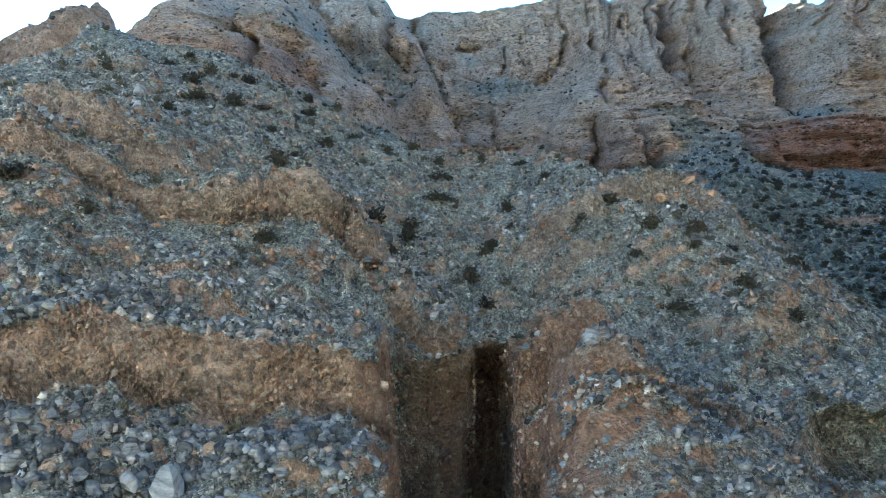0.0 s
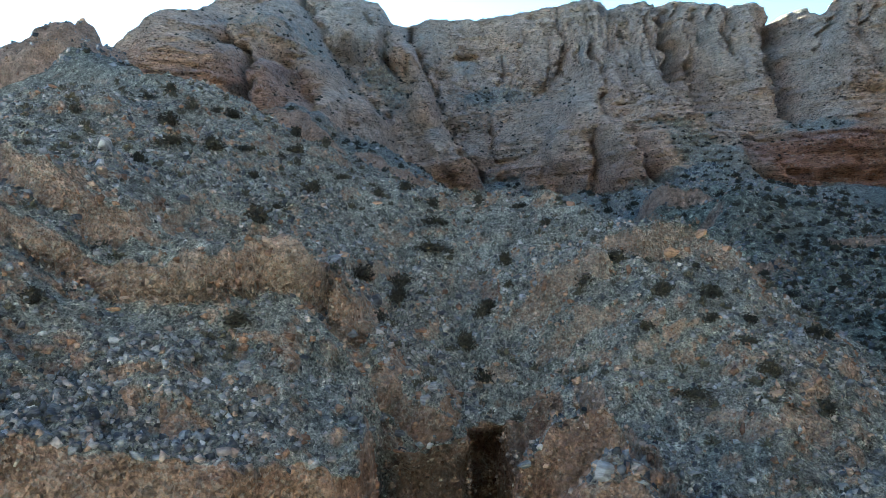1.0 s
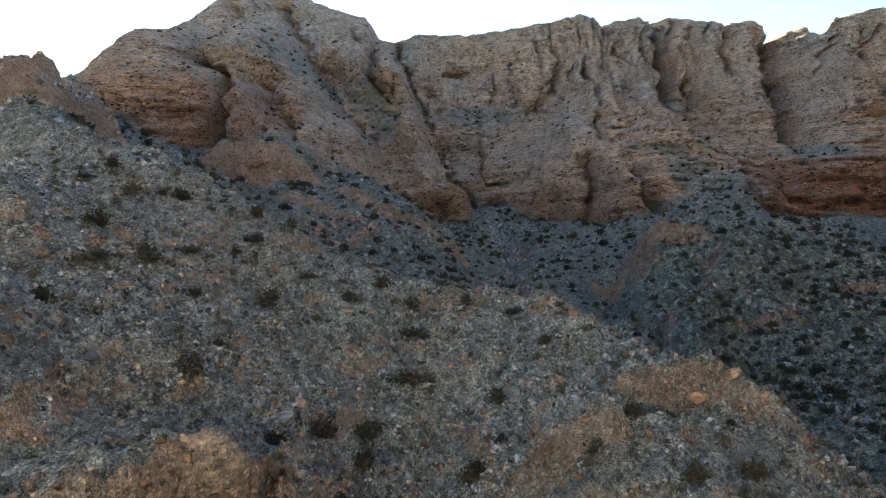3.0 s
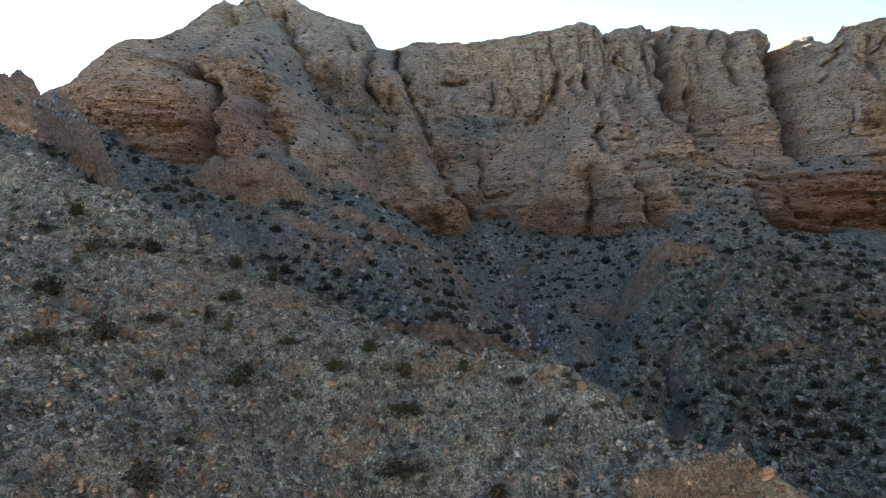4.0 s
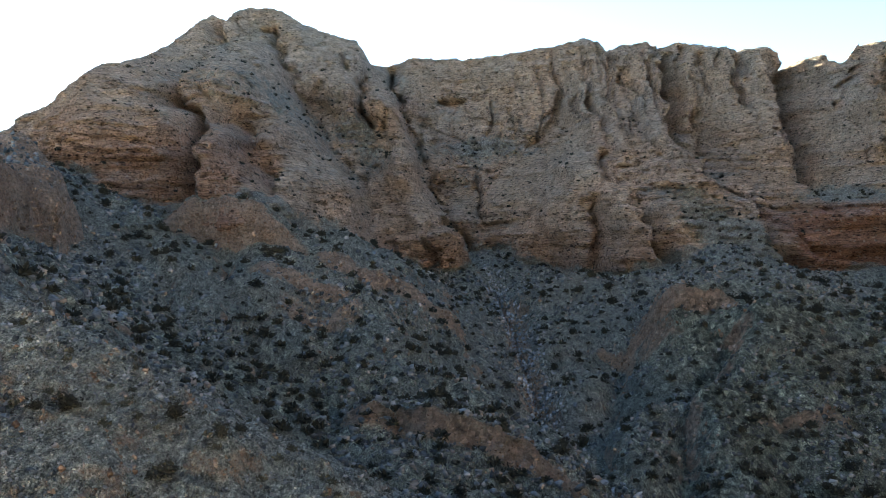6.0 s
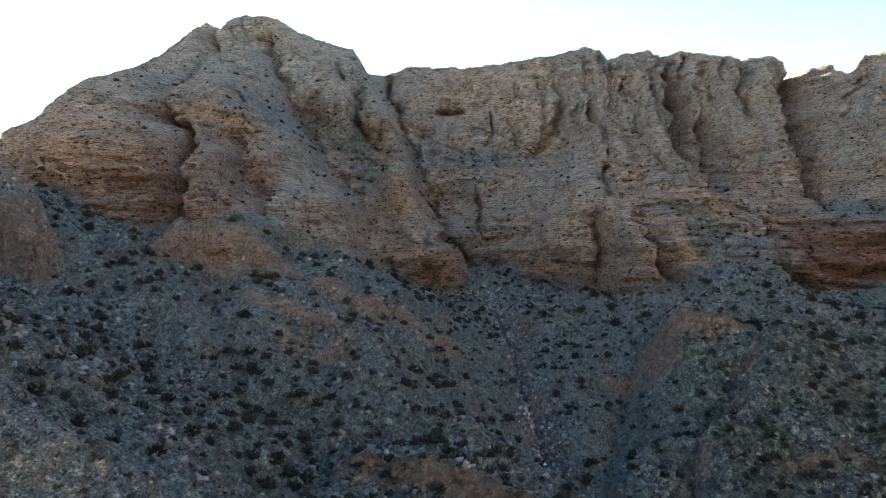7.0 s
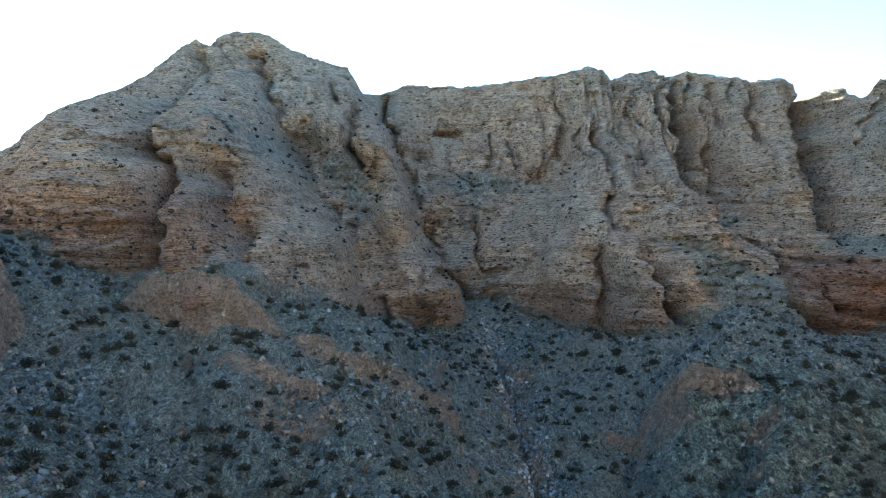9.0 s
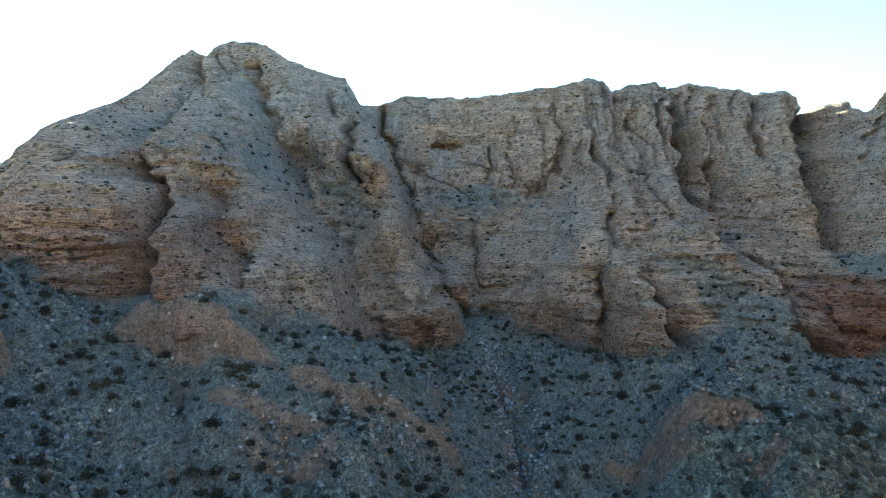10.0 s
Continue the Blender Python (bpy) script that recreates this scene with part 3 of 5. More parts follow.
AMPHITHEATRE = [(-3.5, 41.2, 160.2), (-2.9, 65.3, 203.9), (-1.0, 37.3, 159.0), (-0.9, 30.8, 149.8), (0.8, 50.2, 190.0), (0.9, 25.4, 149.8), (2.6, 36.4, 179.3), (4.5, 61.8, 199.2), (5.2, 40.8, 179.6), (5.5, 28.3, 152.4), (5.5, 47.9, 190.9), (6.3, 33.7, 175.8), (6.8, 56.3, 195.7), (8.6, 37.4, 178.5), (11.3, 28.1, 167.9), (11.5, 53.2, 193.3), (12.4, 44.9, 185.0), (16.1, 33.2, 166.8), (16.5, 25.7, 159.6), (16.7, 42.4, 182.7), (17.0, 49.6, 186.1), (17.6, 61.5, 192.5), (20.9, 35.9, 163.1), (21.0, 29.5, 158.0), (22.4, 22.9, 160.0), (23.0, 44.2, 179.7)]
BUTTRESS = [(23.9, 54.5, 186.8), (25.1, 23.6, 147.6), (25.5, 37.1, 155.5), (25.9, 31.1, 152.2), (28.5, 32.7, 150.0), (29.0, 48.5, 178.9), (29.6, 66.8, 192.4), (30.0, 59.5, 188.3), (30.6, 26.2, 144.5), (31.1, 39.9, 160.9), (34.1, 49.9, 174.3), (34.7, 64.2, 188.1), (36.2, 34.1, 152.8), (37.5, 66.7, 194.2), (38.0, 30.7, 145.5), (38.2, 25.3, 140.6), (38.9, 37.8, 152.4), (40.2, 44.3, 164.8), (41.0, 54.5, 180.7), (44.9, 34.8, 150.9)]
FLUTED_WALL = [(46.2, 67.2, 195.8), (47.3, 30.9, 147.0), (48.8, 62.2, 188.7), (49.0, 49.0, 181.1), (51.2, 25.3, 139.4), (51.3, 43.6, 174.3), (52.7, 54.9, 182.1), (53.3, 66.4, 190.5), (55.6, 40.8, 168.2), (56.3, 47.7, 172.9), (57.5, 36.0, 161.7), (58.2, 59.4, 181.8), (58.6, 32.8, 159.5), (60.7, 26.4, 146.7), (60.8, 43.7, 166.8), (61.7, 32.1, 151.2), (63.5, 38.8, 159.6), (64.5, 29.9, 145.4)]
RIGHT_BLOCK = [(64.9, 54.3, 178.3), (65.6, 25.6, 144.0), (65.6, 35.2, 154.9), (67.3, 31.7, 145.9), (68.2, 47.5, 170.7), (69.0, 27.3, 143.2), (70.7, 43.1, 162.4), (73.1, 34.1, 150.0), (73.2, 38.4, 155.4), (74.5, 52.3, 168.2), (75.2, 57.9, 178.9), (75.5, 41.1, 154.8), (76.0, 45.9, 160.9), (78.8, 58.2, 170.5), (81.4, 51.9, 165.5)]
# summits, backs and the feet that run on below the ground
CLIFF_TOPS = [(-31.0, 76.0, 203.0), (-36.0, 70.0, 196.0), (-25.0, 71.0, 199.0), (-16.0, 68.0, 197.0), (-40.0, 62.0, 178.0), (-44.0, 56.0, 165.0), (-41.0, 51.5, 143.0), (-46.0, 50.5, 140.0), (-56.0, 42.0, 142.0), (-62.0, 38.0, 146.0), (-80.0, 36.0, 150.0), (-150.0, 32.0, 160.0), (95.0, 48.0, 150.0), (90.0, 62.0, 160.0), (110.0, 60.0, 152.0), (150.0, 60.0, 150.0), (82.0, 61.0, 167.0), (86.0, 61.0, 163.0)]
CLIFF_FEET = [(-150.0, 14.0, 125.0), (-80.0, 14.0, 120.0), (-60.0, 28.0, 122.0), (-45.0, 12.0, 112.0), (-30.0, 12.0, 114.0), (-20.0, 12.0, 113.0), (-8.0, 12.0, 128.0), (0.0, 12.0, 145.0), (10.0, 12.0, 164.0), (22.0, 12.0, 156.0), (31.0, 12.0, 136.0), (42.0, 12.0, 131.0), (50.0, 12.0, 134.0), (60.0, 12.0, 140.0), (70.0, 12.0, 139.0), (90.0, 12.0, 132.0), (150.0, 12.0, 125.0), (90.0, 30.0, 138.0)]

SKYLINE = [(-400, 34), (-150, 36), (-80, 39), (-68, 42.5), (-65, 45), (-61.2, 47.3), (-58.5, 51), (-57, 54), (-54, 55), (-52, 57.2), (-50.5, 58.8), (-49.8, 62), (-49.2, 66.8), (-48.1, 71.6), (-46, 74.6), (-42.6, 73.6), (-41, 76), (-39, 78),
           (-34, 77.6), (-29.6, 75.7), (-26.6, 73.4), (-24.4, 72.4), (-19.2, 70.4), (-14.6, 69.4), (-13.2, 66.8), (-11.2, 63.1), (-8.1, 64.8), (-2.4, 66.8), (12.5, 65.8), (21.4, 66.5), (29.2, 67.4), (34, 68.7), (36.9, 68.6), (38.1, 66.3), (42.3, 67.8), (47, 68),
           (48, 66.9), (51.7, 67.5), (57.2, 66.2), (63, 65), (67.3, 64.8), (71.2, 62.6), (73, 61.5), (76.4, 62), (77.6, 59.4), (78.6, 60), (79.6, 61.8), (82, 62.2), (84.2, 61.8), (88, 61), (110, 56), (400, 46)]
SKY_X, SKY_Z = np.array(SKYLINE).T

# gullies and cracks of the cliffs: [(x, height)], depth, half width
LEFT_GULLIES = [
    ([(-34.5, 45.2), (-31.5, 43.2), (-29.5, 40.6), (-27.9, 36.5), (-27.6, 33.4), (-27.9, 30.7)], 4.0, 1.0),
    ([(-27.0, 41.7), (-22.6, 36.8), (-19.4, 32.3), (-18.1, 30.9)], 2.6, 1.3),
    ([(-42.9, 73.1), (-41.1, 67.2), (-36.5, 53.0)], 1.8, 1.3),
    ([(-33.8, 72.5), (-25.8, 58.4), (-18.8, 46.8), (-15.8, 41.9), (-13.5, 38.8), (-9.3, 33.6), (-7.8, 29.1), (-6.3, 26.0)], 2.4, 1.5),
    ([(-11.6, 57.0), (-10.8, 49.2), (-8.7, 45.9)], 2.6, 0.8),
    ([(-16.6, 63.6), (-13.4, 58.4)], 1.4, 0.7),
    ([(-7.8, 64.0), (-5.6, 54.0), (-3.1, 47.6), (-0.4, 43.4), (0.5, 37.2), (2.3, 33.3), (5.2, 28.1), (8.9, 23.8), (11.0, 21.9)], 3.4, 1.4),
]
MIDDLE_GULLIES = [
    ([(10.2, 36.4), (11.0, 31.9), (11.5, 29.6)], 1.6, 0.5),
    ([(20.5, 44.5), (23.5, 46.2), (26.4, 50.4), (28.6, 55.2)], 1.0, 0.9),
    ([(31.3, 40.9), (29.5, 35.1)], 1.8, 0.5),
    ([(28.0, 31.5), (27.6, 25.9), (27.7, 22.6)], 2.4, 0.8),
    ([(33.1, 30.1), (33.6, 25.3), (35.0, 22.2)], 2.6, 0.8),
    ([(14.1, 54.9), (13.5, 49.6), (12.4, 47.0)], 1.0, 0.5),
    ([(17.7, 53.0), (17.7, 46.0)], 1.0, 0.5),
    ([(29.5, 54.6), (29.2, 48.5)], 1.2, 0.5),
    ([(32.1, 53.4), (32.8, 46.9)], 1.4, 0.6),
    ([(-4.2, 26.0), (-3.5, 23.4)], 1.0, 0.6),
    ([(1.0, 26.3), (2.1, 22.7)], 0.8, 0.6),
]
RIGHT_GULLIES = [
    ([(49.7, 66.5), (47.9, 55.3), (47.4, 49.0), (45.6, 43.4), (47.8, 41.4), (49.3, 39.0), (47.9, 36.2)], 4.0, 1.3),
    ([(53.6, 51.1), (51.1, 42.3)], 2.4, 0.9),
    ([(47.0, 67.1), (44.0, 57.1)], 1.8, 0.8),
    ([(39.8, 59.0), (41.4, 55.0)], 1.6, 0.7),
    ([(53.5, 66.1), (51.4, 60.1)], 1.8, 0.6),
    ([(64.1, 64.5), (60.7, 58.0), (59.6, 51.6)], 2.0, 0.7),
    ([(60.0, 64.9), (57.7, 60.3)], 1.4, 0.5),
    ([(73.3, 61.9), (69.9, 53.8), (68.6, 47.5), (67.0, 41.1), (66.3, 36.3)], 7.0, 1.8),
    ([(54.2, 30.2), (51.6, 24.5), (54.8, 21.5)], 5.0, 1.0),
    ([(81.4, 62.5), (77.2, 56.1), (73.5, 50.8)], 2.2, 1.0),
    ([(51.9, 34.6), (53.7, 32.0), (55.3, 30.3)], 2.4, 0.9),
    ([(66.2, 36.3), (62.6, 30.7)], 1.6, 0.7),
    ([(64.8, 51.6), (63.4, 43.7)], 1.4, 0.7),
    ([(83.4, 58.5), (81.1, 51.9)], 1.4, 0.6),
    ([(39.4, 69.0), (38.2, 62.6)], 1.6, 0.7),
]


# edges where the rock on one side stands forward: [(x, height)], how far (the right hand of the line; minus: the left), reach
EDGES = [
    ([(-27.0, 41.7), (-22.6, 36.8), (-19.4, 32.3), (-17.1, 31.0)], 3.5, 3.5),
    ([(-25.6, 57.7), (-18.4, 45.8), (-15.8, 41.5), (-13.0, 37.3), (-8.8, 32.5), (-7.0, 27.5), (-6.2, 25.6)], 6, 5),
    ([(-5.6, 54.0), (-3.1, 47.6), (-0.4, 43.4), (0.5, 37.2), (2.3, 33.3), (5.2, 28.1), (8.9, 23.8), (11.2, 21.3)], 8, 4.5),
    ([(28.3, 52.7), (26.7, 44.7), (22.9, 36.6), (20.4, 31.7)], -4, 4.5),
    ([(28.0, 31.5), (27.5, 25.9), (27.7, 22.4)], -4, 2.5),
    ([(33.1, 30.1), (33.6, 25.3), (35.0, 22.1)], 4, 2.5),
    ([(49.7, 66.5), (47.9, 55.3), (47.4, 49.0), (45.6, 43.4), (47.8, 41.4), (49.3, 39.0), (47.9, 36.0)], 7, 3.5),
    ([(-42.9, 73.1), (-41.1, 67.2), (-36.5, 53.0)], -3, 3.5),
    ([(-12.1, 61.7), (-11.1, 53.0), (-10.5, 49.0), (-8.6, 45.7)], 3, 2.5),
    ([(31.3, 34.1), (37.0, 34.9), (46.9, 35.1), (54.2, 32.1)], 2.5, 1.6),
    ([(62.7, 30.7), (59.8, 31.0), (54.7, 29.8)], -3.0, 2.0),
]


def skyline(x):
    return np.interp(x, SKY_X, SKY_Z) + 0.4 + 0.3 * rough(x, x * 0 + 3.3, 2.2, 4, 70, 0.6)


def forms(x, z):
    """How far the gullies cut back into the rock; the walls between them stay full and round."""
    y = np.zeros(np.shape(x))
    open_ = 1 - 0.6 * smooth(-2.5, -0.2, z - np.interp(x, SKY_X, SKY_Z))
    groove, rim = np.zeros(np.shape(x)), np.zeros(np.shape(x))
    for line, back, width in LEFT_GULLIES + MIDDLE_GULLIES + RIGHT_GULLIES:
        d = off_line(x, z, line)[0] / width
        groove = np.maximum(groove, back * (1.5 * np.exp(-0.9 * d) + 1.5 * np.exp(-((d / 0.55) ** 2))))
        rim = np.maximum(rim, 0.55 * back * np.exp(-((d - 3.2) / 1.6) ** 2))
    y = (groove - rim) * open_
    for line, jump, reach in EDGES:
        d, side = off_line(x, z, line)
        y = y + 0.75 * jump * side * np.exp(-((d / reach) ** 1.5)) * open_
    return y


# rounded buttresses and lobes that stand out of the walls: x, height, half width, half height, how far
LEFT_BULGES = [(-37, 40, 9, 8, 3.0), (-23.8, 35, 2.6, 5, 4.0), (-18.5, 36, 3.8, 6.5, 3.0), (-13.8, 47.6, 2.8, 3.0, 3.0), (-7.2, 49.5, 2.6, 4.0, 3.5), (-10.5, 33, 3, 5, 2.0), (0.0, 26.8, 7, 4.6, 1.6), (-1.5, 38, 3.5, 4.5, 2.5)]
RIGHT_BULGES = [(31.2, 26, 2.3, 5, 4.0), (32.5, 45, 4, 7, 3.0), (39.3, 36.8, 5.6, 3.2, 4.0), (58, 49, 4.5, 10, 2.5), (66.5, 28, 10, 4.6, 3.0), (78.5, 50, 4, 10, 3.0), (44, 60, 3, 7, 2.0), (52.5, 60, 3, 6, 2.0), (37, 29.5, 4, 3, 2.0), (24, 28, 4, 4, 2.0)]


def bulges(x, z):
    y = np.zeros(np.shape(x))
    for cx, cz, rx, rz, far in LEFT_BULGES + RIGHT_BULGES:
        y = y - far * np.clip(1 - ((x - cx) / rx) ** 2 - ((z - cz) / rz) ** 2, 0, 1) ** 0.65
    return y


cliff_back = Skin(LEFT_DOME + PEAK + AMPHITHEATRE + BUTTRESS + FLUTED_WALL + RIGHT_BLOCK + CLIFF_TOPS + CLIFF_FEET, 2.0, 0.4)


def cliff_y(x, z):
    wx, wz = x + 0.9 * rough(x, z, 3.5, 3, 81), z + 0.9 * rough(x, z, 3.5, 3, 85)
    y = cliff_back(x, z) + forms(wx, wz) + bulges(wx, wz)
    # beds, which stand out and fall back with the height
    bed = z + 1.2 * wave(x / 22, z / 30, 90) + 0.3 * wave(x / 5, z / 8, 91)
    broken = np.clip(0.6 + 0.6 * rough(x, z, 6, 3, 92), 0, 1.4)
    thick = np.tanh(3.0 * wave(x / 60 + 0.5, bed / 2.2, 93))
    thin = np.tanh(3.0 * wave(x / 30 + 2.5, bed / 0.85, 94))
    bedded = 0.9 + 0.9 * smooth(-16, -24, x) * smooth(49, 45, z) + 0.8 * smooth(52, 56, x) * smooth(36, 33, z) + 0.5 * smooth(-8, -2, x) * smooth(36, 30, z) * smooth(34, 26, x) + 0.4 * smooth(44, 50, x) * smooth(44, 40, z)
    y = y - broken * bedded * (0.5 * thick + 0.46 * thin + 0.2 * np.tanh(2.5 * wave(x / 6, bed / 0.4, 95)))
    # upright fluting of the upper walls
    up = (1.15 * smooth(36, 48, z) * smooth(20, 34, x) + 0.5) * (1 - 0.75 * smooth(-3, 0, z - np.interp(x, SKY_X, SKY_Z)))
    y = y + up * (2.6 * (1 - np.abs(wave(wx / 4.2, z / 26, 96))) ** 3 - 0.9) + up * (1.2 * (1 - np.abs(wave(wx / 1.6, z / 10, 97))) ** 3 - 0.4)
    # cracks
    split = np.abs(wave(wx / 3.1 - 0.05 * wz, z / 9, 102))
    y = y + 0.9 * np.exp(-((split / 0.05) ** 2)) * smooth(-0.2, 0.3, wave(x / 6, z / 6, 103))
    crack = np.abs(wave(wx / 5.5 + 0.15 * wz, z / 14, 99))
    y = y + 1.5 * np.exp(-((crack / 0.04) ** 2)) * smooth(-0.1, 0.3, wave(x / 8, z / 8, 100))
    # crumbling
    y = y + (0.9 * rough(x, z, 6, 3, 98)) * (1 - 0.6 * smooth(-3, 0, z - np.interp(x, SKY_X, SKY_Z))) + 0.35 * rough(x, z, 1.3, 4, 101, 0.7)
    pits = np.maximum(wave(x / 0.95, bed / 0.34, 105) - 0.34, 0) * smooth(-0.5, 0.3, wave(x / 8, z / 3, 106))
    y = y + 2.4 * pits
    # the cave and the scar below it
    cave = smooth(1.15, 0.85, np.hypot((x - 6) / 2.9, (z - 55.7 - 0.05 * rough(x, z, 1, 2, 107)) / 0.85))
    return y + 6.0 * cave


def loaf(points, n, m):
    """Index of the four corners of each cell of an n by m net of points."""
    i = np.arange(n - 1)[:, None] * m + np.arange(m - 1)[None, :]
    return np.stack([i, i + 1, i + m + 1, i + m], -1).reshape(-1, 4)


def net(name, pts, masks, material, flip=False):
    n, m = pts.shape[:2]
    quads = loaf(pts, n, m)
    if flip:
        quads = quads[:, ::-1]
    me = bpy.data.meshes.new(name)
    me.vertices.add(n * m)
    me.vertices.foreach_set("co", pts.reshape(-1).astype(np.float32))
    me.loops.add(quads.size)
    me.loops.foreach_set("vertex_index", quads.reshape(-1).astype(np.int32))
    me.polygons.add(len(quads))
    me.polygons.foreach_set("loop_start", np.arange(0, quads.size, 4, dtype=np.int32))
    me.polygons.foreach_set("use_smooth", np.ones(len(quads), bool))
    for key, values in masks.items():
        a = me.attributes.new(key, "FLOAT", "POINT")
        a.data.foreach_set("value", np.clip(values, 0, 1).reshape(-1).astype(np.float32))
    me.update(calc_edges=True)
    me.materials.append(material)
    return new(name, me)


def spread(*stops):
    """Coordinates from stretches (from, to, spacing)."""
    return np.unique(np.concatenate([np.linspace(a, b, max(2, int(round((b - a) / s)) + 1)) for a, b, s in stops]).round(4))


# ---- cliffs ----
def build_cliff():
    x = spread((-400, -150, 25), (-150, -76, 2), (-76, -60, 0.5), (-60, 92, 0.22), (92, 110, 1.0), (110, 400, 20))
    level = spread((13, 18, 0.5), (18, 79, 0.175))
    top = skyline(x)
    X = np.repeat(x[None], len(level), 0)
    Z = np.minimum(level[:, None], top[None])
    Y = cliff_y(X, Z)
    Y = Y + 0.5 * smooth(-1.2, 0, Z - top[None])
    back = np.array([(0.6, 0.2), (1.6, 0.8), (4, 2.6), (9, 6), (20, 11), (60, 20)])
    Y2 = Y[-1][None] + back[:, :1]
    Z2 = Z[-1][None] - back[:, 1:]
    X, Y, Z = np.vstack([X, np.repeat(x[None], 6, 0)]), np.vstack([Y, Y2]), np.vstack([Z, Z2])
    lean = (cliff_back(X, Z + 1.5) + forms(X, Z + 1.5) - cliff_back(X, Z - 1.5) - forms(X, Z - 1.5)) / 3
    def blob(cx, cz, rx, rz, tilt=0.0):
        u, v = X - cx, Z - cz - tilt * (X - cx)
        return np.exp(-((u / rx) ** 2 + (v / rz) ** 2))

    loose = smooth(1.7, 2.8, lean) * 0.25 * smooth(57, 50, Z)
    # talus that lies in the hollow of the amphitheatre, on the shoulders and on the benches
    loose = loose + 0.9 * blob(11, 44.5, 10, 3.2) + 0.5 * blob(8, 38, 6, 3) + 0.7 * blob(-12, 45, 5, 4.5) + 0.55 * blob(-8, 39, 4, 4) + 0.5 * blob(-25, 47, 6, 4) + 0.5 * blob(-33, 49, 4, 3)
    loose = loose + 0.9 * blob(43, 29, 6, 4.5, -0.35) + 0.8 * blob(47, 25, 5, 4, -0.4) + 0.7 * blob(66, 33.5, 9, 1.6) + 0.45 * blob(52, 37.5, 7, 1.6) + 0.4 * blob(37, 33.5, 5, 1.2)
    red = 0.16 + 0.45 * smooth(30, 23, Z + 2 * wave(X / 14, Z / 9, 110)) * smooth(40, 26, X) + 0.55 * smooth(45, 34, Z + 3 * wave(X / 9, Z / 7, 113)) * smooth(-15, -22, X) + 0.95 * smooth(33, 29.5, Z + 1.0 * wave(X / 8, Z / 5, 114)) * smooth(53, 56, X)
    pale = 0.6 * np.exp(-((X - 5.8) / 2.6) ** 4 - ((Z - 52.6) / 2.3) ** 4) + 0.8 * np.exp(-((X + 4.5) / 0.9) ** 2 - ((Z - 59) / 2.6) ** 2) + 0.5 * np.exp(-((X - 14) / 1.6) ** 2 - ((Z - 54.5) / 2.0) ** 2) + 0.5 * np.exp(-((X - 9.5) / 1.6) ** 2 - ((Z - 26.5) / 1.3) ** 2)
    # gravel that has crept up the foot of the wall
    foot = np.zeros(X.shape)
    low = (Z < 36) & (np.abs(X) < 95)
    foot[low] = 0.75 * smooth(3.0, 0.3, Z[low] - ground_z(X[low], Y[low] - 0.4) + 1.6 * rough(X[low], Z[low], 5, 3, 115))
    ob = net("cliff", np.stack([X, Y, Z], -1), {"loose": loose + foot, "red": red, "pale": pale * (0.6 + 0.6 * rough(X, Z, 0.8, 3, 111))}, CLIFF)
    tagged(ob, "tall layered tan and reddish sandstone cliff with clefts", "cliff", kind="structure")
    return np.stack([X, Y, Z], -1), loose


# ---- ground ----
def ground_z(x, y):
    z = land(x, y) + cut(x, y) + side_gully(x, y)
    calm = smooth(10, 17, y) * 0.8 + 0.2
    z = z + calm * (0.28 * rough(x, y, 5, 3, 120) + 0.22 * rough(x, y, 1.3, 3, 125, 0.6) + 0.14 * rough(x, y, 0.45, 2, 130))
    rills = 1 - 2 * np.abs(wave((x + 0.35 * y) / 5 + 0.3 * wave(x / 7, y / 7, 131), y / 26, 132))
    wide = smooth(54, 70, y)
    z = z - 0.45 * np.maximum(rills, 0) ** 2 * wide + wide * (0.55 * rough(x, y, 11, 2, 133) + 0.16 * rough(x, y, 1.8, 2, 135))
    hill = np.exp(-(((x + 36) / 10) ** 2 + ((y - 88) / 12) ** 2))
    z = z + hill * (0.25 * rough(x, y, 3.5, 3, 137, 0.5) + 0.3 * np.tanh(3 * wave(x / 30, z / 1.6, 139)))
    top = np.interp(x, SKY_X, SKY_Z)
    brow = brow_y(x)
    z = z + (top - 9.0 - 10 * smooth(0, 60, y - brow) - z) * smooth(brow + 5, brow + 14, y)
    z = z + 50 * smooth(-165, -260, y)
    mouth, cleft = slot(x, y)
    z = z + np.minimum(-0.6 + 0.03 * y - z, 0) * mouth
    z = z + np.minimum(-5.0 - z, 0) * cleft
    # added spur, out of view, that closes the valley's right side against sky light
    z = z + 66 * smooth(0, 34, x - 14 - 0.56 * np.maximum(y, -10)) * smooth(-45, -15, y) * smooth(122, 100, y)
    far = np.hypot(x, y - 60)
    return z + (0 * z - z) * smooth(900, 2000, far)


def brow_y(x):
    knots = np.concatenate([np.arange(-400, -60, 20), np.arange(-60, 130, 1.0), np.arange(130, 401, 20)])
    return np.interp(x, knots, cliff_back(knots, np.interp(knots, SKY_X, SKY_Z)) + forms(knots, np.interp(knots, SKY_X, SKY_Z)) + 2.5)


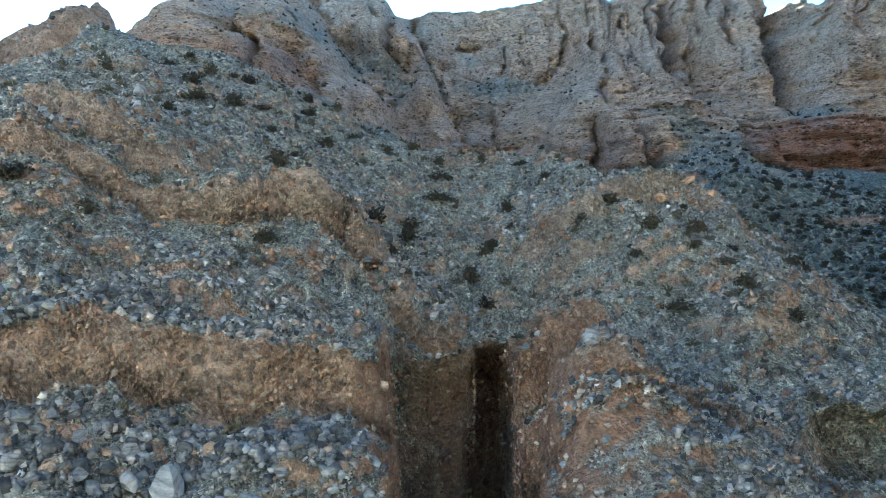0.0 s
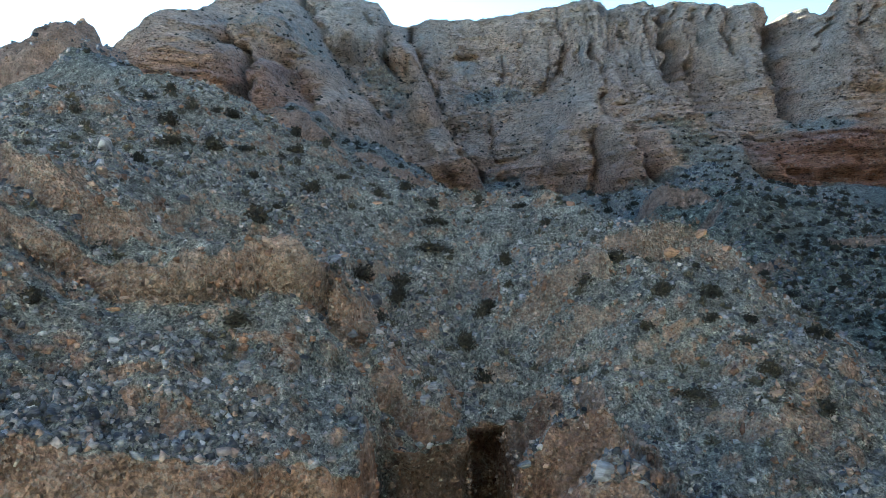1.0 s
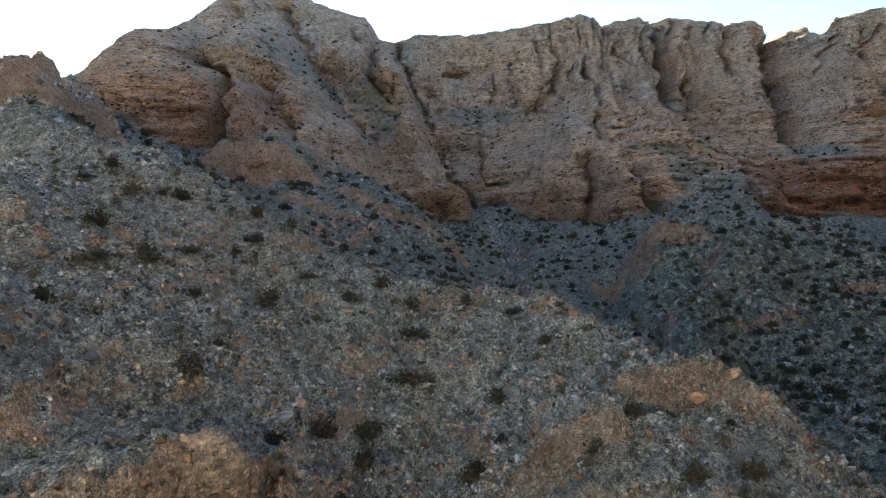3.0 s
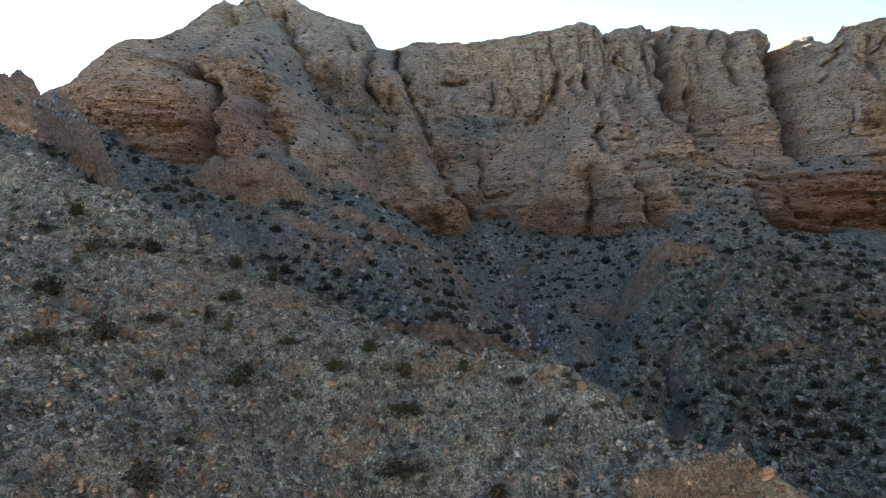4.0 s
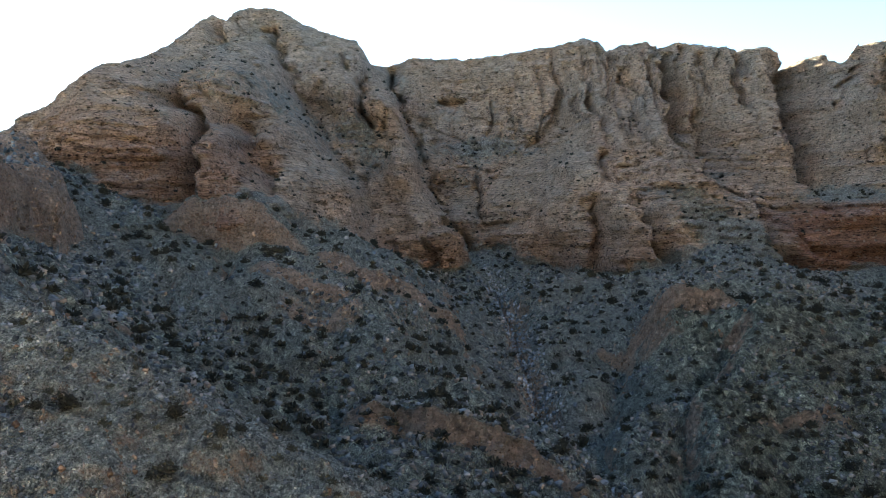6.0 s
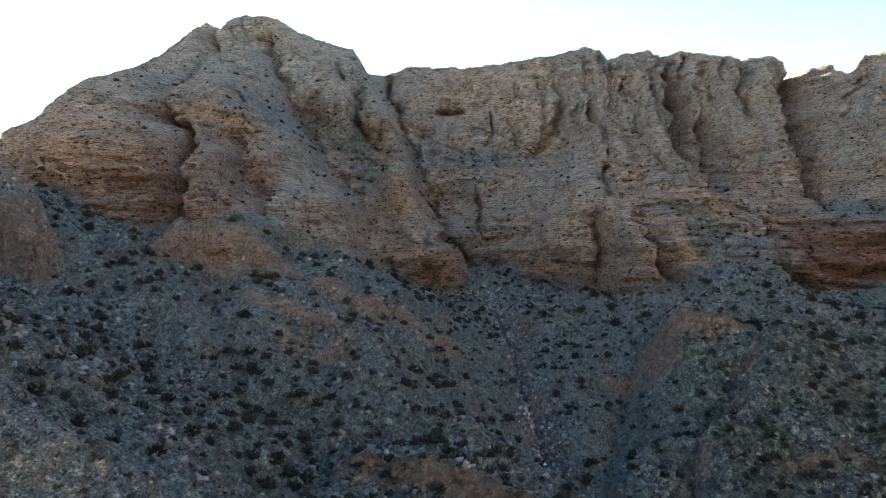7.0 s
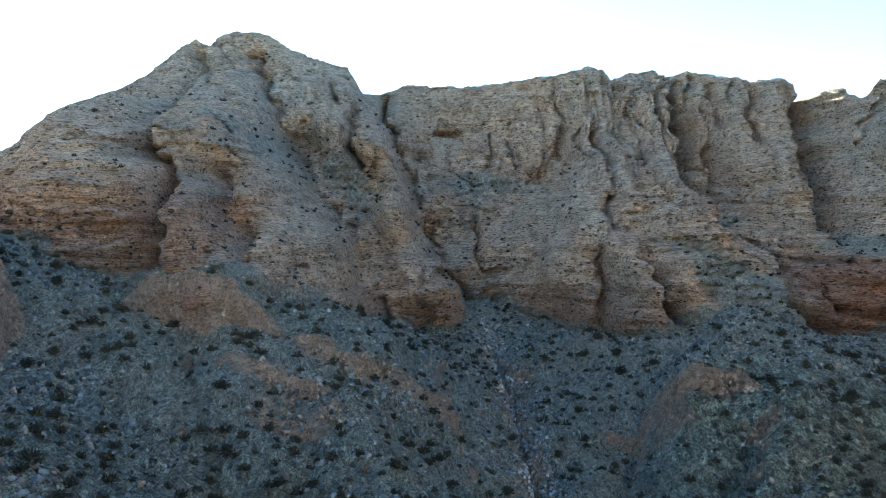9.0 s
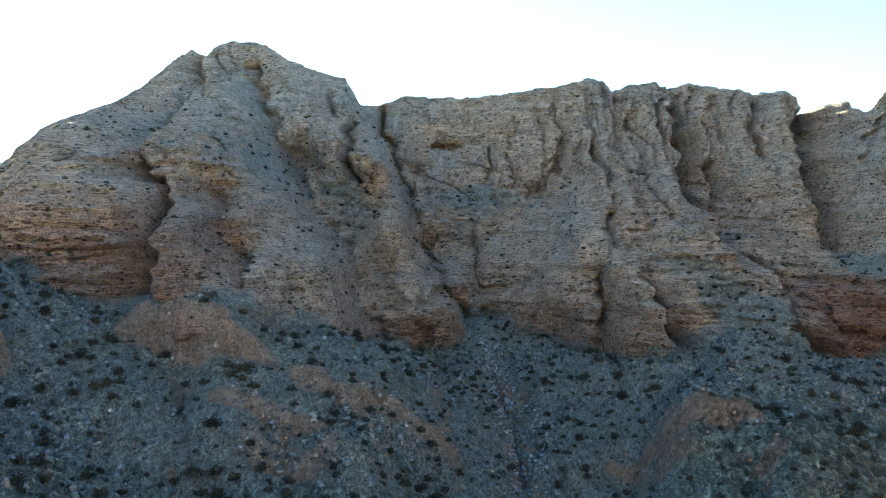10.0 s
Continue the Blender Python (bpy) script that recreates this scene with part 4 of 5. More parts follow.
def build_ground():
    x = spread((-3000, -600, 300), (-600, -120, 24), (-120, -60, 3), (-60, -44, 0.6), (-44, -26, 0.36), (-26, -14, 0.22), (-14, -2.9, 0.13), (-2.9, 2.9, 0.08), (2.9, 14, 0.13), (14, 24, 0.22), (24, 62, 0.4), (62, 120, 3), (120, 600, 24), (600, 3000, 300))
    y = spread((-3000, -600, 300), (-600, -60, 30), (-60, 0, 4), (0, 14, 0.7), (14, 22, 0.075), (22, 25, 0.1), (25, 30, 0.08), (30, 32, 0.11), (32, 54, 0.16), (54, 80, 0.4), (80, 128, 0.31), (128, 150, 0.4), (150, 220, 2), (220, 600, 20), (600, 3000, 300))
    X, Y = np.meshgrid(x, y)
    Z = ground_z(X, Y)
    gx, gy = np.gradient(Z, x, axis=1), np.gradient(Z, y, axis=0)
    steep = np.hypot(gx, gy)
    away = smooth(56, 66, Y)
    rock = smooth(0.9 + 0.35 * away, 1.6 + 0.4 * away, steep) * (1 - 0.2 * smooth(22, 24, Y) - 0.22 * smooth(29.5, 31, Y) * smooth(60, 55, Y)) + 0.22 * smooth(0.1, 0.6, rough(X, Y * 1.6, 9, 3, 140)) * smooth(30, 40, Y)
    nose = 1.3 * smooth(0.3, 2.0, knob(X, Y))
    rock = rock + 0.55 * np.exp(-(((X - 3) / 2.2) ** 2 + ((Y - 17.5) / 4.0) ** 2))
    rock = rock - 0.9 * np.exp(-(((X + 2.3) / 0.9) ** 2 + ((Y - 26.6) / 1.2) ** 2))
    rock = rock + 0.3 * np.exp(-(((X + 9.5) / 4) ** 2 + ((Y - 100) / 3) ** 2))
    rock = rock - 0.8 * np.exp(-(((X - 11.5) / 3.5) ** 2 + ((Y - 20) / 1.6) ** 2))
    for line, width in FAR_LEDGES:
        px, py, ph = np.array(line).T
        lip = np.interp(X, px, py) + 0.4 * rough(X, Y, 2.0, 3, 40, 0.4) * min(1.5, width * 2)
        rock = rock + 1.15 * np.exp(-(((Y - lip + 0.4 * width) / (0.9 * width)) ** 2)) * smooth(0.1, 0.9, np.interp(X, px, ph, 0, 0))
    steep_side = smooth(0.7, 1.4, steep)
    # red bare lowest bed in prow and round ravine, the ravine's shade painted in
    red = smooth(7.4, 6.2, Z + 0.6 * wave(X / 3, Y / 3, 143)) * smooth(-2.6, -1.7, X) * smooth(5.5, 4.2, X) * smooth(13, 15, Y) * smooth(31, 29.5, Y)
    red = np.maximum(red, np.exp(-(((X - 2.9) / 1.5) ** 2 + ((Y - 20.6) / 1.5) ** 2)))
    # painted shade of the far slopes, deeper low down and on the right
    far_shade = smooth(56, 64, Y + 3 * wave(X / 9, Y / 9, 141)) * (0.16 + 0.3 * rough(X, Y, 12, 3, 142) + 0.5 * smooth(104, 82, Y) + 0.8 * smooth(18, 32, X) * smooth(128, 108, Y))
    # steep faces are undercut and uneven
    for line, width in (BANKS[0], BANKS[2]):
        px, py, ph = np.array(line).T
        lip = np.interp(X, px, py) + 0.4 * rough(X, Y, 2.0, 3, 40, 0.4) * min(1.5, width * 2)
        low = (Y - lip + width) / width
        Y = Y + 0.45 * np.exp(-((low - 0.22) / 0.16) ** 2) * (np.interp(X, px, ph, 0, 0) > 0.3)
    px, py, ph = np.array(LEDGES[7][0]).T
    lip = np.interp(X, px, py)
    Y = Y + 1.9 * np.exp(-(((Y - lip + 0.3) / 0.3) ** 2)) * smooth(8.4, 10.0, X) * smooth(20, 17, X)
    Y = Y - steep_side * ((0.22 + 0.5 * smooth(60, 75, Y)) * rough(X, Z, 1.4 + 1.2 * smooth(60, 75, Y), 3, 145, 0.5) + 0.09 * wave(X / 4, Z / 0.45, 150) + 0.1 * rough(X, Z, 0.6, 3, 151, 0.6) * 1.4 * smooth(60, 50, Y))
    # the head of the ravine is undercut
    Y = Y + 1.8 * smooth(0.3, 1.8, 5.9 - Z) * smooth(25.4, 26.2, Y) * smooth(28.2, 27.4, Y) * smooth(2.2, 1.8, np.abs(X))
    Y = Y + 6.0 * smooth(0.1, 1.2, 5.7 - Z) * smooth(27.7, 28.3, Y) * smooth(30.4, 29.6, Y) * smooth(0.75, 1.05, X) * smooth(2.5, 2.1, X)
    X = X + steep_side * 0.2 * rough(Y, Z, 1.5, 2, 155, 0.5)
    ob = net("ground", np.stack([X, Y, Z], -1), {"rock": rock + nose, "far_shade": far_shade, "red": red}, GROUND)
    tagged(ob, "stony grey desert slopes with orange rock ledges", "ground", kind="structure")
    return np.stack([X, Y, Z], -1), steep, rock


def build_bounce_wall():
    """An unseen sunlit wall, added behind the camera to throw light on the slopes."""
    x = np.linspace(-420, 420, 211)
    rise = np.linspace(0, 1, 60)
    X, S = np.meshgrid(x, rise)
    Y = -80 - 70 * S - 12 * rough(X, S * 120, 60, 3, 190) - 3 * rough(X, S * 120, 12, 3, 193)
    Z = -3 + 62 * S
    X = np.vstack([X, x[None], x[None]])
    Y = np.vstack([Y, Y[-1:] - 20, Y[-1:] - 90])
    Z = np.vstack([Z, Z[-1:] + 1, Z[-1:] - 6])
    dull = np.zeros(X.shape)
    ob = net("canyon_wall", np.stack([X, Y, Z], -1), {"loose": dull, "red": dull, "pale": dull}, PALE, flip=True)
    return tagged(ob, "unseen pale wall added behind the camera to bounce sunlight", "cliff", kind="structure")


ground_net, ground_steep, ground_rock = build_ground()
build_bounce_wall()
cliff_net, cliff_loose = build_cliff()

# ---- loose things ----
chance = np.random.default_rng(7)


def part(name, bm, material, parent, label=""):
    me = bpy.data.meshes.new(name)
    bm.to_mesh(me)
    bm.free()
    me.materials.append(material)
    ob = new(name, me)
    ob.parent = parent
    return tagged(ob, label)


def ground_at(x, y):
    return float(ground_z(np.array([float(x)]), np.array([float(y)]))[0])


def shrub_model(seed, leaves, spread_, tall):
    """A low desert shrub: bare twigs fan out of one root and carry small leaves."""
    r = random.Random(seed)
    root = tagged(new("shrub"), "low dark olive desert shrub with bare twigs on gravel", "shrub", "shrubs on the slopes")
    twigs, crown = bmesh.new(), bmesh.new()
    tips = []
    for k in range(22):
        a, lean = r.uniform(0, 6.283), r.uniform(0.1, 1.25)
        long_ = r.uniform(0.6, 1.0)
        way = Vector((math.sin(lean) * math.cos(a) * spread_, math.sin(lean) * math.sin(a) * spread_, math.cos(lean) * tall))
        side = way.cross(Vector((0.3, 0.2, 1))).normalized()
        up = way.cross(side).normalized()
        rings = []
        for i, s in enumerate((0.0, 0.5, 1.0)):
            c = way * long_ * s + Vector((0, 0, 0.08 * math.sin(3 * s))) + Vector((r.uniform(-1, 1), r.uniform(-1, 1), r.uniform(-1, 1))) * 0.03 * s
            wide = (0.014, 0.009, 0.004)[i]
            rings.append([twigs.verts.new(c + wide * (side * math.cos(b) + up * math.sin(b))) for b in (0, 2.1, 4.2)])
            if i:
                for j in range(3):
                    twigs.faces.new((rings[-2][j], rings[-2][(j + 1) % 3], rings[-1][(j + 1) % 3], rings[-1][j]))
                tips.append((c, s))
    for k in range(leaves):
        c, s = r.choice(tips)
        c = c * r.uniform(0.75, 1.08) + Vector([r.gauss(0, 0.075) for _ in range(3)])
        if c.z < 0.02:
            c.z = r.uniform(0.02, 0.12)
        size = r.uniform(0.03, 0.075)
        a = Vector([r.gauss(0, 1) for _ in range(3)]).normalized()
        b = a.cross(Vector([r.gauss(0, 1) for _ in range(3)])).normalized()
        n = a.cross(b)
        p = [crown.verts.new(c + size * v) for v in (a * 1.5, b * 0.6 + n * 0.2, -a * 1.3, -b * 0.6 + n * 0.2)]
        crown.faces.new(p)
    part("stem", twigs, TWIG, root, "thin bare brown twigs")
    part("foliage", crown, LEAF, root, "sparse dark olive leaves")
    return root


SHRUBS = [shrub_model(1, 420, 0.5, 0.5), shrub_model(2, 320, 0.55, 0.42), shrub_model(3, 480, 0.48, 0.58), shrub_model(4, 220, 0.5, 0.55), shrub_model(5, 360, 0.6, 0.4)]
used = set()


def put_shrub(x, y, z, size):
    k = int(chance.integers(len(SHRUBS)))
    m = pose(x, y, z - 0.03, chance.normal(0, 6), chance.normal(0, 6), chance.uniform(0, 360)) @ Matrix.Diagonal((size, size, size * chance.uniform(0.8, 1.15), 1))
    if k not in used:
        used.add(k)
        SHRUBS[k].matrix_basis = m
    else:
        copy_thing(SHRUBS[k], m)


# shrubs that stand out on the near hill
HILL_SHRUBS = [(0, 42.4, 1.15), (-12, 40.3, 1.1), (-10.9, 47.3, 1.1), (-7.9, 49.3, 0.9), (-12.3, 44.9, 0.9), (-6.1, 48.8, 0.8), (-7.4, 46.3, 1.0), (-9, 41.6, 0.8), (-5.7, 40.3, 1.0), (-7.8, 38.3, 0.8),
               (-1.6, 45.7, 0.8), (-0.3, 45.1, 0.9), (2.1, 45.2, 0.7), (5, 40.9, 1.0), (-10.8, 37, 1.1), (-9.5, 38.5, 1.0), (-14.6, 48.5, 0.9), (-15.1, 46.6, 0.8), (-2.9, 43.4, 0.7), (4.1, 43.9, 0.7)]
SLOPE_SHRUBS = [(-6.5, 33.4, 1.2), (-3.9, 32.6, 1.0), (-1.5, 36.4, 1.1), (-2.8, 34.9, 1.0), (-0.3, 38.7, 1.1), (2, 34.8, 1.1), (5.4, 33.2, 0.8), (6.8, 34.5, 0.8), (7.8, 31, 0.8), (9.7, 31.9, 0.9), (6.8, 29.7, 0.8),
                (2.9, 37.8, 0.8), (10.4, 30.4, 0.8), (-5.6, 41.1, 0.8), (-7.8, 44.4, 0.8), (-9.8, 38.8, 0.7), (-11, 33.6, 0.9), (-5.4, 25.7, 0.8), (1.1, 33.2, 1.0), (1.8, 34.7, 0.8), (-9.8, 23.1, 0.8), (-4.6, 44.2, 0.7)]
FOOT_SHRUBS = [(7.4, 26.6, 0.8), (9.4, 26, 0.7), (-11.7, 22.6, 1.0), (-1.4, 34.1, 0.9), (9.4, 27.8, 0.7), (13, 31.4, 0.8), (10.7, 25.4, 0.8), (1.6, 31.2, 0.8), (5.6, 22.6, 0.7), (-2.0, 32.2, 0.8), (8.8, 29.2, 0.7)]
for x, y, size in HILL_SHRUBS + SLOPE_SHRUBS + FOOT_SHRUBS:
    put_shrub(x, y, ground_at(x, y), size * 1.05)


def scatter(points, least, count, tries):
    """Picks of points that keep a distance from one another."""
    kept = []
    for p in points[:tries]:
        if all((p[0] - q[0]) ** 2 + (p[1] - q[1]) ** 2 > least * least for q in kept):
            kept.append(p)
            if len(kept) == count:
                break
    return kept


def wild(net_, keep, n):
    """n points of a net, spread evenly over the ground."""
    p = net_[:-1, :-1].reshape(-1, 3)
    a, b = net_[1:, :-1] - net_[:-1, :-1], net_[:-1, 1:] - net_[:-1, :-1]
    area = np.linalg.norm(np.cross(a, b), axis=-1).reshape(-1) * keep[:-1, :-1].reshape(-1)
    pick = chance.choice(len(p), n, p=area / area.sum())
    u, v = chance.random((2, n, 1))
    return p[pick] + u * a.reshape(-1, 3)[pick] + v * b.reshape(-1, 3)[pick], np.cross(b.reshape(-1, 3)[pick], a.reshape(-1, 3)[pick])


GX, GY, GZ = ground_net[..., 0], ground_net[..., 1], ground_net[..., 2]
gentle = ground_steep < 1.0
outside = GY < cliff_back(GX, GZ) - 0.5
in_valley = gentle & outside & (knob(GX, GY) < 0.3) & (GY > 62) & (GY < 168) & (GX > -44) & (GX < 60)
spots, _ = wild(ground_net, in_valley * (0.4 + smooth(-0.3, 0.5, wave(GX / 14, GY / 14, 160))), 3000)
hidden = spots[:, 1] > cliff_back(spots[:, 0], spots[:, 2]) - 0.5
for p in scatter(spots[~hidden], 2.1, 190, 3000):
    put_shrub(p[0], p[1], p[2], chance.uniform(0.85, 1.75))
near_rest = gentle & (GY > 24) & (GY < 56) & (GX > -24) & (GX < 15)
spots, _ = wild(ground_net, near_rest * 1.0, 300)
for p in scatter(spots, 3.4, 24, 300):
    put_shrub(p[0], p[1], p[2], chance.uniform(0.4, 0.7))
ledge = (cliff_loose > 0.45) & (cliff_net[..., 0] > -30) & (cliff_net[..., 0] < 75) & (cliff_net[..., 2] < 58)
spots, _ = wild(cliff_net, ledge * 1.0, 300)
for p in scatter(spots, 1.8, 30, 300):
    put_shrub(p[0], p[1], p[2], chance.uniform(0.7, 1.2))


def rock_model(seed, material, label):
    """An angular block with broken faces and worn edges."""
    r = random.Random(seed)
    bm = bmesh.new()
    bmesh.ops.create_icosphere(bm, subdivisions=3, radius=0.5)
    cuts = []
    for _ in range(14):
        n = Vector([r.gauss(0, 1) for _ in range(3)]).normalized()
        cuts.append((n, r.uniform(0.24, 0.4)))
    sx, sy, sz = r.uniform(0.9, 1.3), r.uniform(0.75, 1.05), r.uniform(0.55, 0.85)
    for v in bm.verts:
        for n, d in cuts:
            over = v.co.dot(n) - d
            if over > 0:
                v.co -= n * over * 0.98
        v.co *= 1 + 0.035 * noise.noise(v.co * 3.1 + Vector((seed, 0, 0))) + 0.03 * noise.noise(v.co * 9 + Vector((seed, 2, 0)))
        v.co = Vector((v.co.x * sx, v.co.y * sy, v.co.z * sz))
    for f in bm.faces:
        f.smooth = False
    me = bpy.data.meshes.new("boulder")
    bm.to_mesh(me)
    bm.free()
    me.materials.append(material)
    return me, label


GREY_ROCKS = [rock_model(k, BOULDER, "rough grey boulder half sunk in gravel") for k in range(6)]
RUST_ROCKS = [rock_model(20 + k, ORANGE_ROCK, "angular orange sandstone block lying on gravel") for k in range(3)]


def put_rock(x, y, size, models=None, tip=(0, 0), z=None, lift=0.18):
    models = models or GREY_ROCKS
    me, label = models[int(chance.integers(len(models)))]
    ob = tagged(new("boulder", me), label, "boulder", "loose boulders")
    h = ground_at(x, y) if z is None else z
    turn = Euler((radians(tip[0] + chance.normal(0, 12)), radians(tip[1] + chance.normal(0, 12)), chance.uniform(0, 6.28)))
    ob.matrix_basis = Matrix.LocRotScale((x, y, h + lift * size), turn, (size * chance.uniform(0.85, 1.2), size * chance.uniform(0.85, 1.1), size * chance.uniform(0.8, 1.1)))
    return ob


# boulders at the foot, on the shelf under the orange bank, and on the hill
SHELF_ROCKS = [(-7.1, 16.5, 0.6), (-5.2, 17, 0.5), (-5.2, 15.9, 1.15), (-5.9, 15.9, 0.7), (-6.2, 16.7, 0.5), (-2.6, 15.9, 1.0), (-1.9, 16.4, 0.6), (-3.6, 15.7, 0.6), (-4.6, 17.2, 0.5), (-3.2, 16.6, 0.45), (-8.3, 16.5, 0.55),
               (-7.7, 16.6, 0.4), (-6.7, 17.4, 0.4), (-4.1, 16.4, 0.5), (-8, 15.6, 0.6), (-3.0, 18.2, 0.35), (-6.8, 15.7, 0.5)]
HILL_ROCKS = [(-7.6, 18.7, 0.45), (-7.85, 19.1, 0.4), (-6.2, 21.9, 0.45), (-5.6, 22.2, 0.4), (-4.7, 23.4, 0.5), (-2.6, 29.0, 0.45), (-0.3, 27.8, 0.5), (7.6, 20.9, 0.5), (3.6, 17.2, 0.4), (3.3, 18.6, 0.8), (-1.5, 27.2, 0.4),
              (-3.1, 21.6, 0.4), (-8.5, 17.9, 0.7), (-11.3, 31.3, 0.9), (-8.7, 31.5, 0.7), (-2.2, 33.6, 0.7), (-10.2, 32.5, 0.5), (-2.9, 42.9, 0.5), (0.9, 36, 0.45), (6.3, 43.2, 0.6), (-3.9, 34.1, 0.8)]
for x, y, size in SHELF_ROCKS + HILL_ROCKS:
    put_rock(x, y, size * 0.9)
for x, y, size in [(-3.6, 35.4, 0.7), (-2.8, 42.8, 0.65), (6.4, 42.6, 0.7), (10.6, 36.2, 0.8), (9.4, 36.0, 0.7), (11.4, 35.6, 0.6), (3.9, 17.6, 0.7), (-0.6, 33.2, 0.5)]:
    put_rock(x, y, size, RUST_ROCKS, lift=0.0)
spots, _ = wild(ground_net, (ground_steep < 1.1) * (GY > 15) * (GY < 54) * (GX > -22) * (GX < 15) * (0.3 + smooth(-0.2, 0.6, wave(GX / 4, GY / 4, 165))), 400)
for p in scatter(spots, 0.7, 150, 400):
    put_rock(p[0], p[1], 0.14 + 0.24 * chance.random() ** 2.5, None if chance.random() < 0.85 else RUST_ROCKS, z=p[2])
wash_line = np.exp(-((GX - wash_x(GY)) / 1.5) ** 2) * (GY > 74) * (GY < 156)
spots, _ = wild(ground_net, wash_line, 300)
for p in scatter(spots, 0.6, 70, 300):
    put_rock(p[0], p[1], 0.3 + 0.6 * chance.random() ** 2, None, z=p[2])


def stones(name, spots, sizes, label, material):
    """Many small angular stones as one heap."""
    n = len(spots)
    cube = np.array([(i, j, k) for i in (-1, 1) for j in (-1, 1) for k in (-1, 1)], float)
    v = cube[None] * chance.uniform(0.55, 1.0, (n, 8, 1)) + chance.normal(0, 0.22, (n, 8, 3))
    v = v * chance.uniform((0.7, 0.6, 0.35), (1.2, 1.0, 0.85), (n, 3))[:, None]
    q = chance.normal(0, 1, (n, 3, 3))
    turn = np.linalg.qr(q)[0]
    v = np.einsum("nij,nkj->nki", turn, v) * (sizes[:, None, None] * 0.5)
    v = v + spots[:, None]
    faces = np.array([(0, 1, 3, 2), (4, 6, 7, 5), (0, 4, 5, 1), (2, 3, 7, 6), (0, 2, 6, 4), (1, 5, 7, 3)])
    f = (faces[None] + 8 * np.arange(n)[:, None, None]).reshape(-1)
    me = bpy.data.meshes.new(name)
    me.vertices.add(n * 8)
    me.vertices.foreach_set("co", v.reshape(-1).astype(np.float32))
    me.loops.add(len(f))
    me.loops.foreach_set("vertex_index", f.astype(np.int32))
    me.polygons.add(n * 6)
    me.polygons.foreach_set("loop_start", np.arange(0, len(f), 4, dtype=np.int32))
    me.update(calc_edges=True)
    me.materials.append(material)
    return tagged(new(name, me), label, "stones", kind="stuff")


def heap(name, keep, n, small, big, power, label, material=PEBBLE):
    spots, _ = wild(ground_net, keep, n)
    sizes = small + (big - small) * chance.random(n) ** power
    spots[:, 2] += sizes * 0.12
    return stones(name, spots, sizes, label, material)


patchy = 0.25 + smooth(-0.4, 0.5, rough(GX, GY, 3.5, 3, 170))
loose_near = (22 / np.maximum(GY, 14)) ** 1.6 * (GY > 14) * (GY < 56) * (GX > -24) * (GX < 16) * (ground_steep < 1.3) * patchy
heap("stones", loose_near, 60000, 0.04, 0.26, 4.6, "grey and tan loose stones on the near slope")
shelf = np.exp(-((GY - np.interp(GX, [-12, -8, -5.5, -2.5], [13.9, 15.6, 16.9, 17.6])) / 0.9) ** 2) * (GX > -14) * (GX < -1.8) * (GZ > 3) * (ground_steep < 1.2)
heap("rubble", shelf, 3200, 0.04, 0.34, 6.0, "bluish grey rubble on a shelf below the bank", SCREE)
faces_ = smooth(0.9, 1.5, ground_steep) * (GY > 14) * (GY < 54) * (GX > -20) * (GX < 16)
heap("embedded_stones", faces_, 12000, 0.04, 0.18, 3.5, "pebbles set in the orange bank faces", BANK_STONE)
broken = (0.25 + 0.75 * smooth(21, 25, GY)) * smooth(0.2, 0.6, ground_rock) * (1 - 0.85 * smooth(1.2, 1.7, ground_steep)) * (GY > 15) * (GY < 54) * (GX > -22) * (GX < 16)
heap("ledge_rubble", broken, 10000, 0.05, 0.28, 4.5, "orange broken stones on the rock ledges", RED_STONE)
lips = [line for line, width in BANKS[2:] + LEDGES]
for k in range(56):
    line = lips[k % len(lips)]
    x = chance.uniform(line[0][0] + 0.3, line[-1][0] - 0.3)
    px, py, ph = np.array(line).T
    y = float(np.interp(x, px, py)) + chance.uniform(-0.9, 0.5)
    put_rock(x, y, chance.uniform(0.18, 0.42), RUST_ROCKS if k % 2 else None, lift=0.04)
loose_far = outside * (GY > 60) * (GY < 168) * (GX > -44) * (GX < 62) * (ground_steep < 1.3) * (0.2 + smooth(-0.4, 0.5, rough(GX, GY, 9, 3, 175)))
heap("far_rubble", smooth(0.3, 0.7, ground_rock) * (GY > 60) * (GY < 141) * (GX > -48) * (GX < 60), 4500, 0.1, 0.5, 4.5, "reddish broken stones on the far rock ledges", RED_STONE)
heap("scree", loose_far, 30000, 0.12, 0.65, 4.2, "grey scree stones on the far slopes", SCREE)
heap("wash_stones", wash_line, 3200, 0.14, 0.6, 2.6, "pale boulders and cobbles in the gully bed", WASH_STONE)


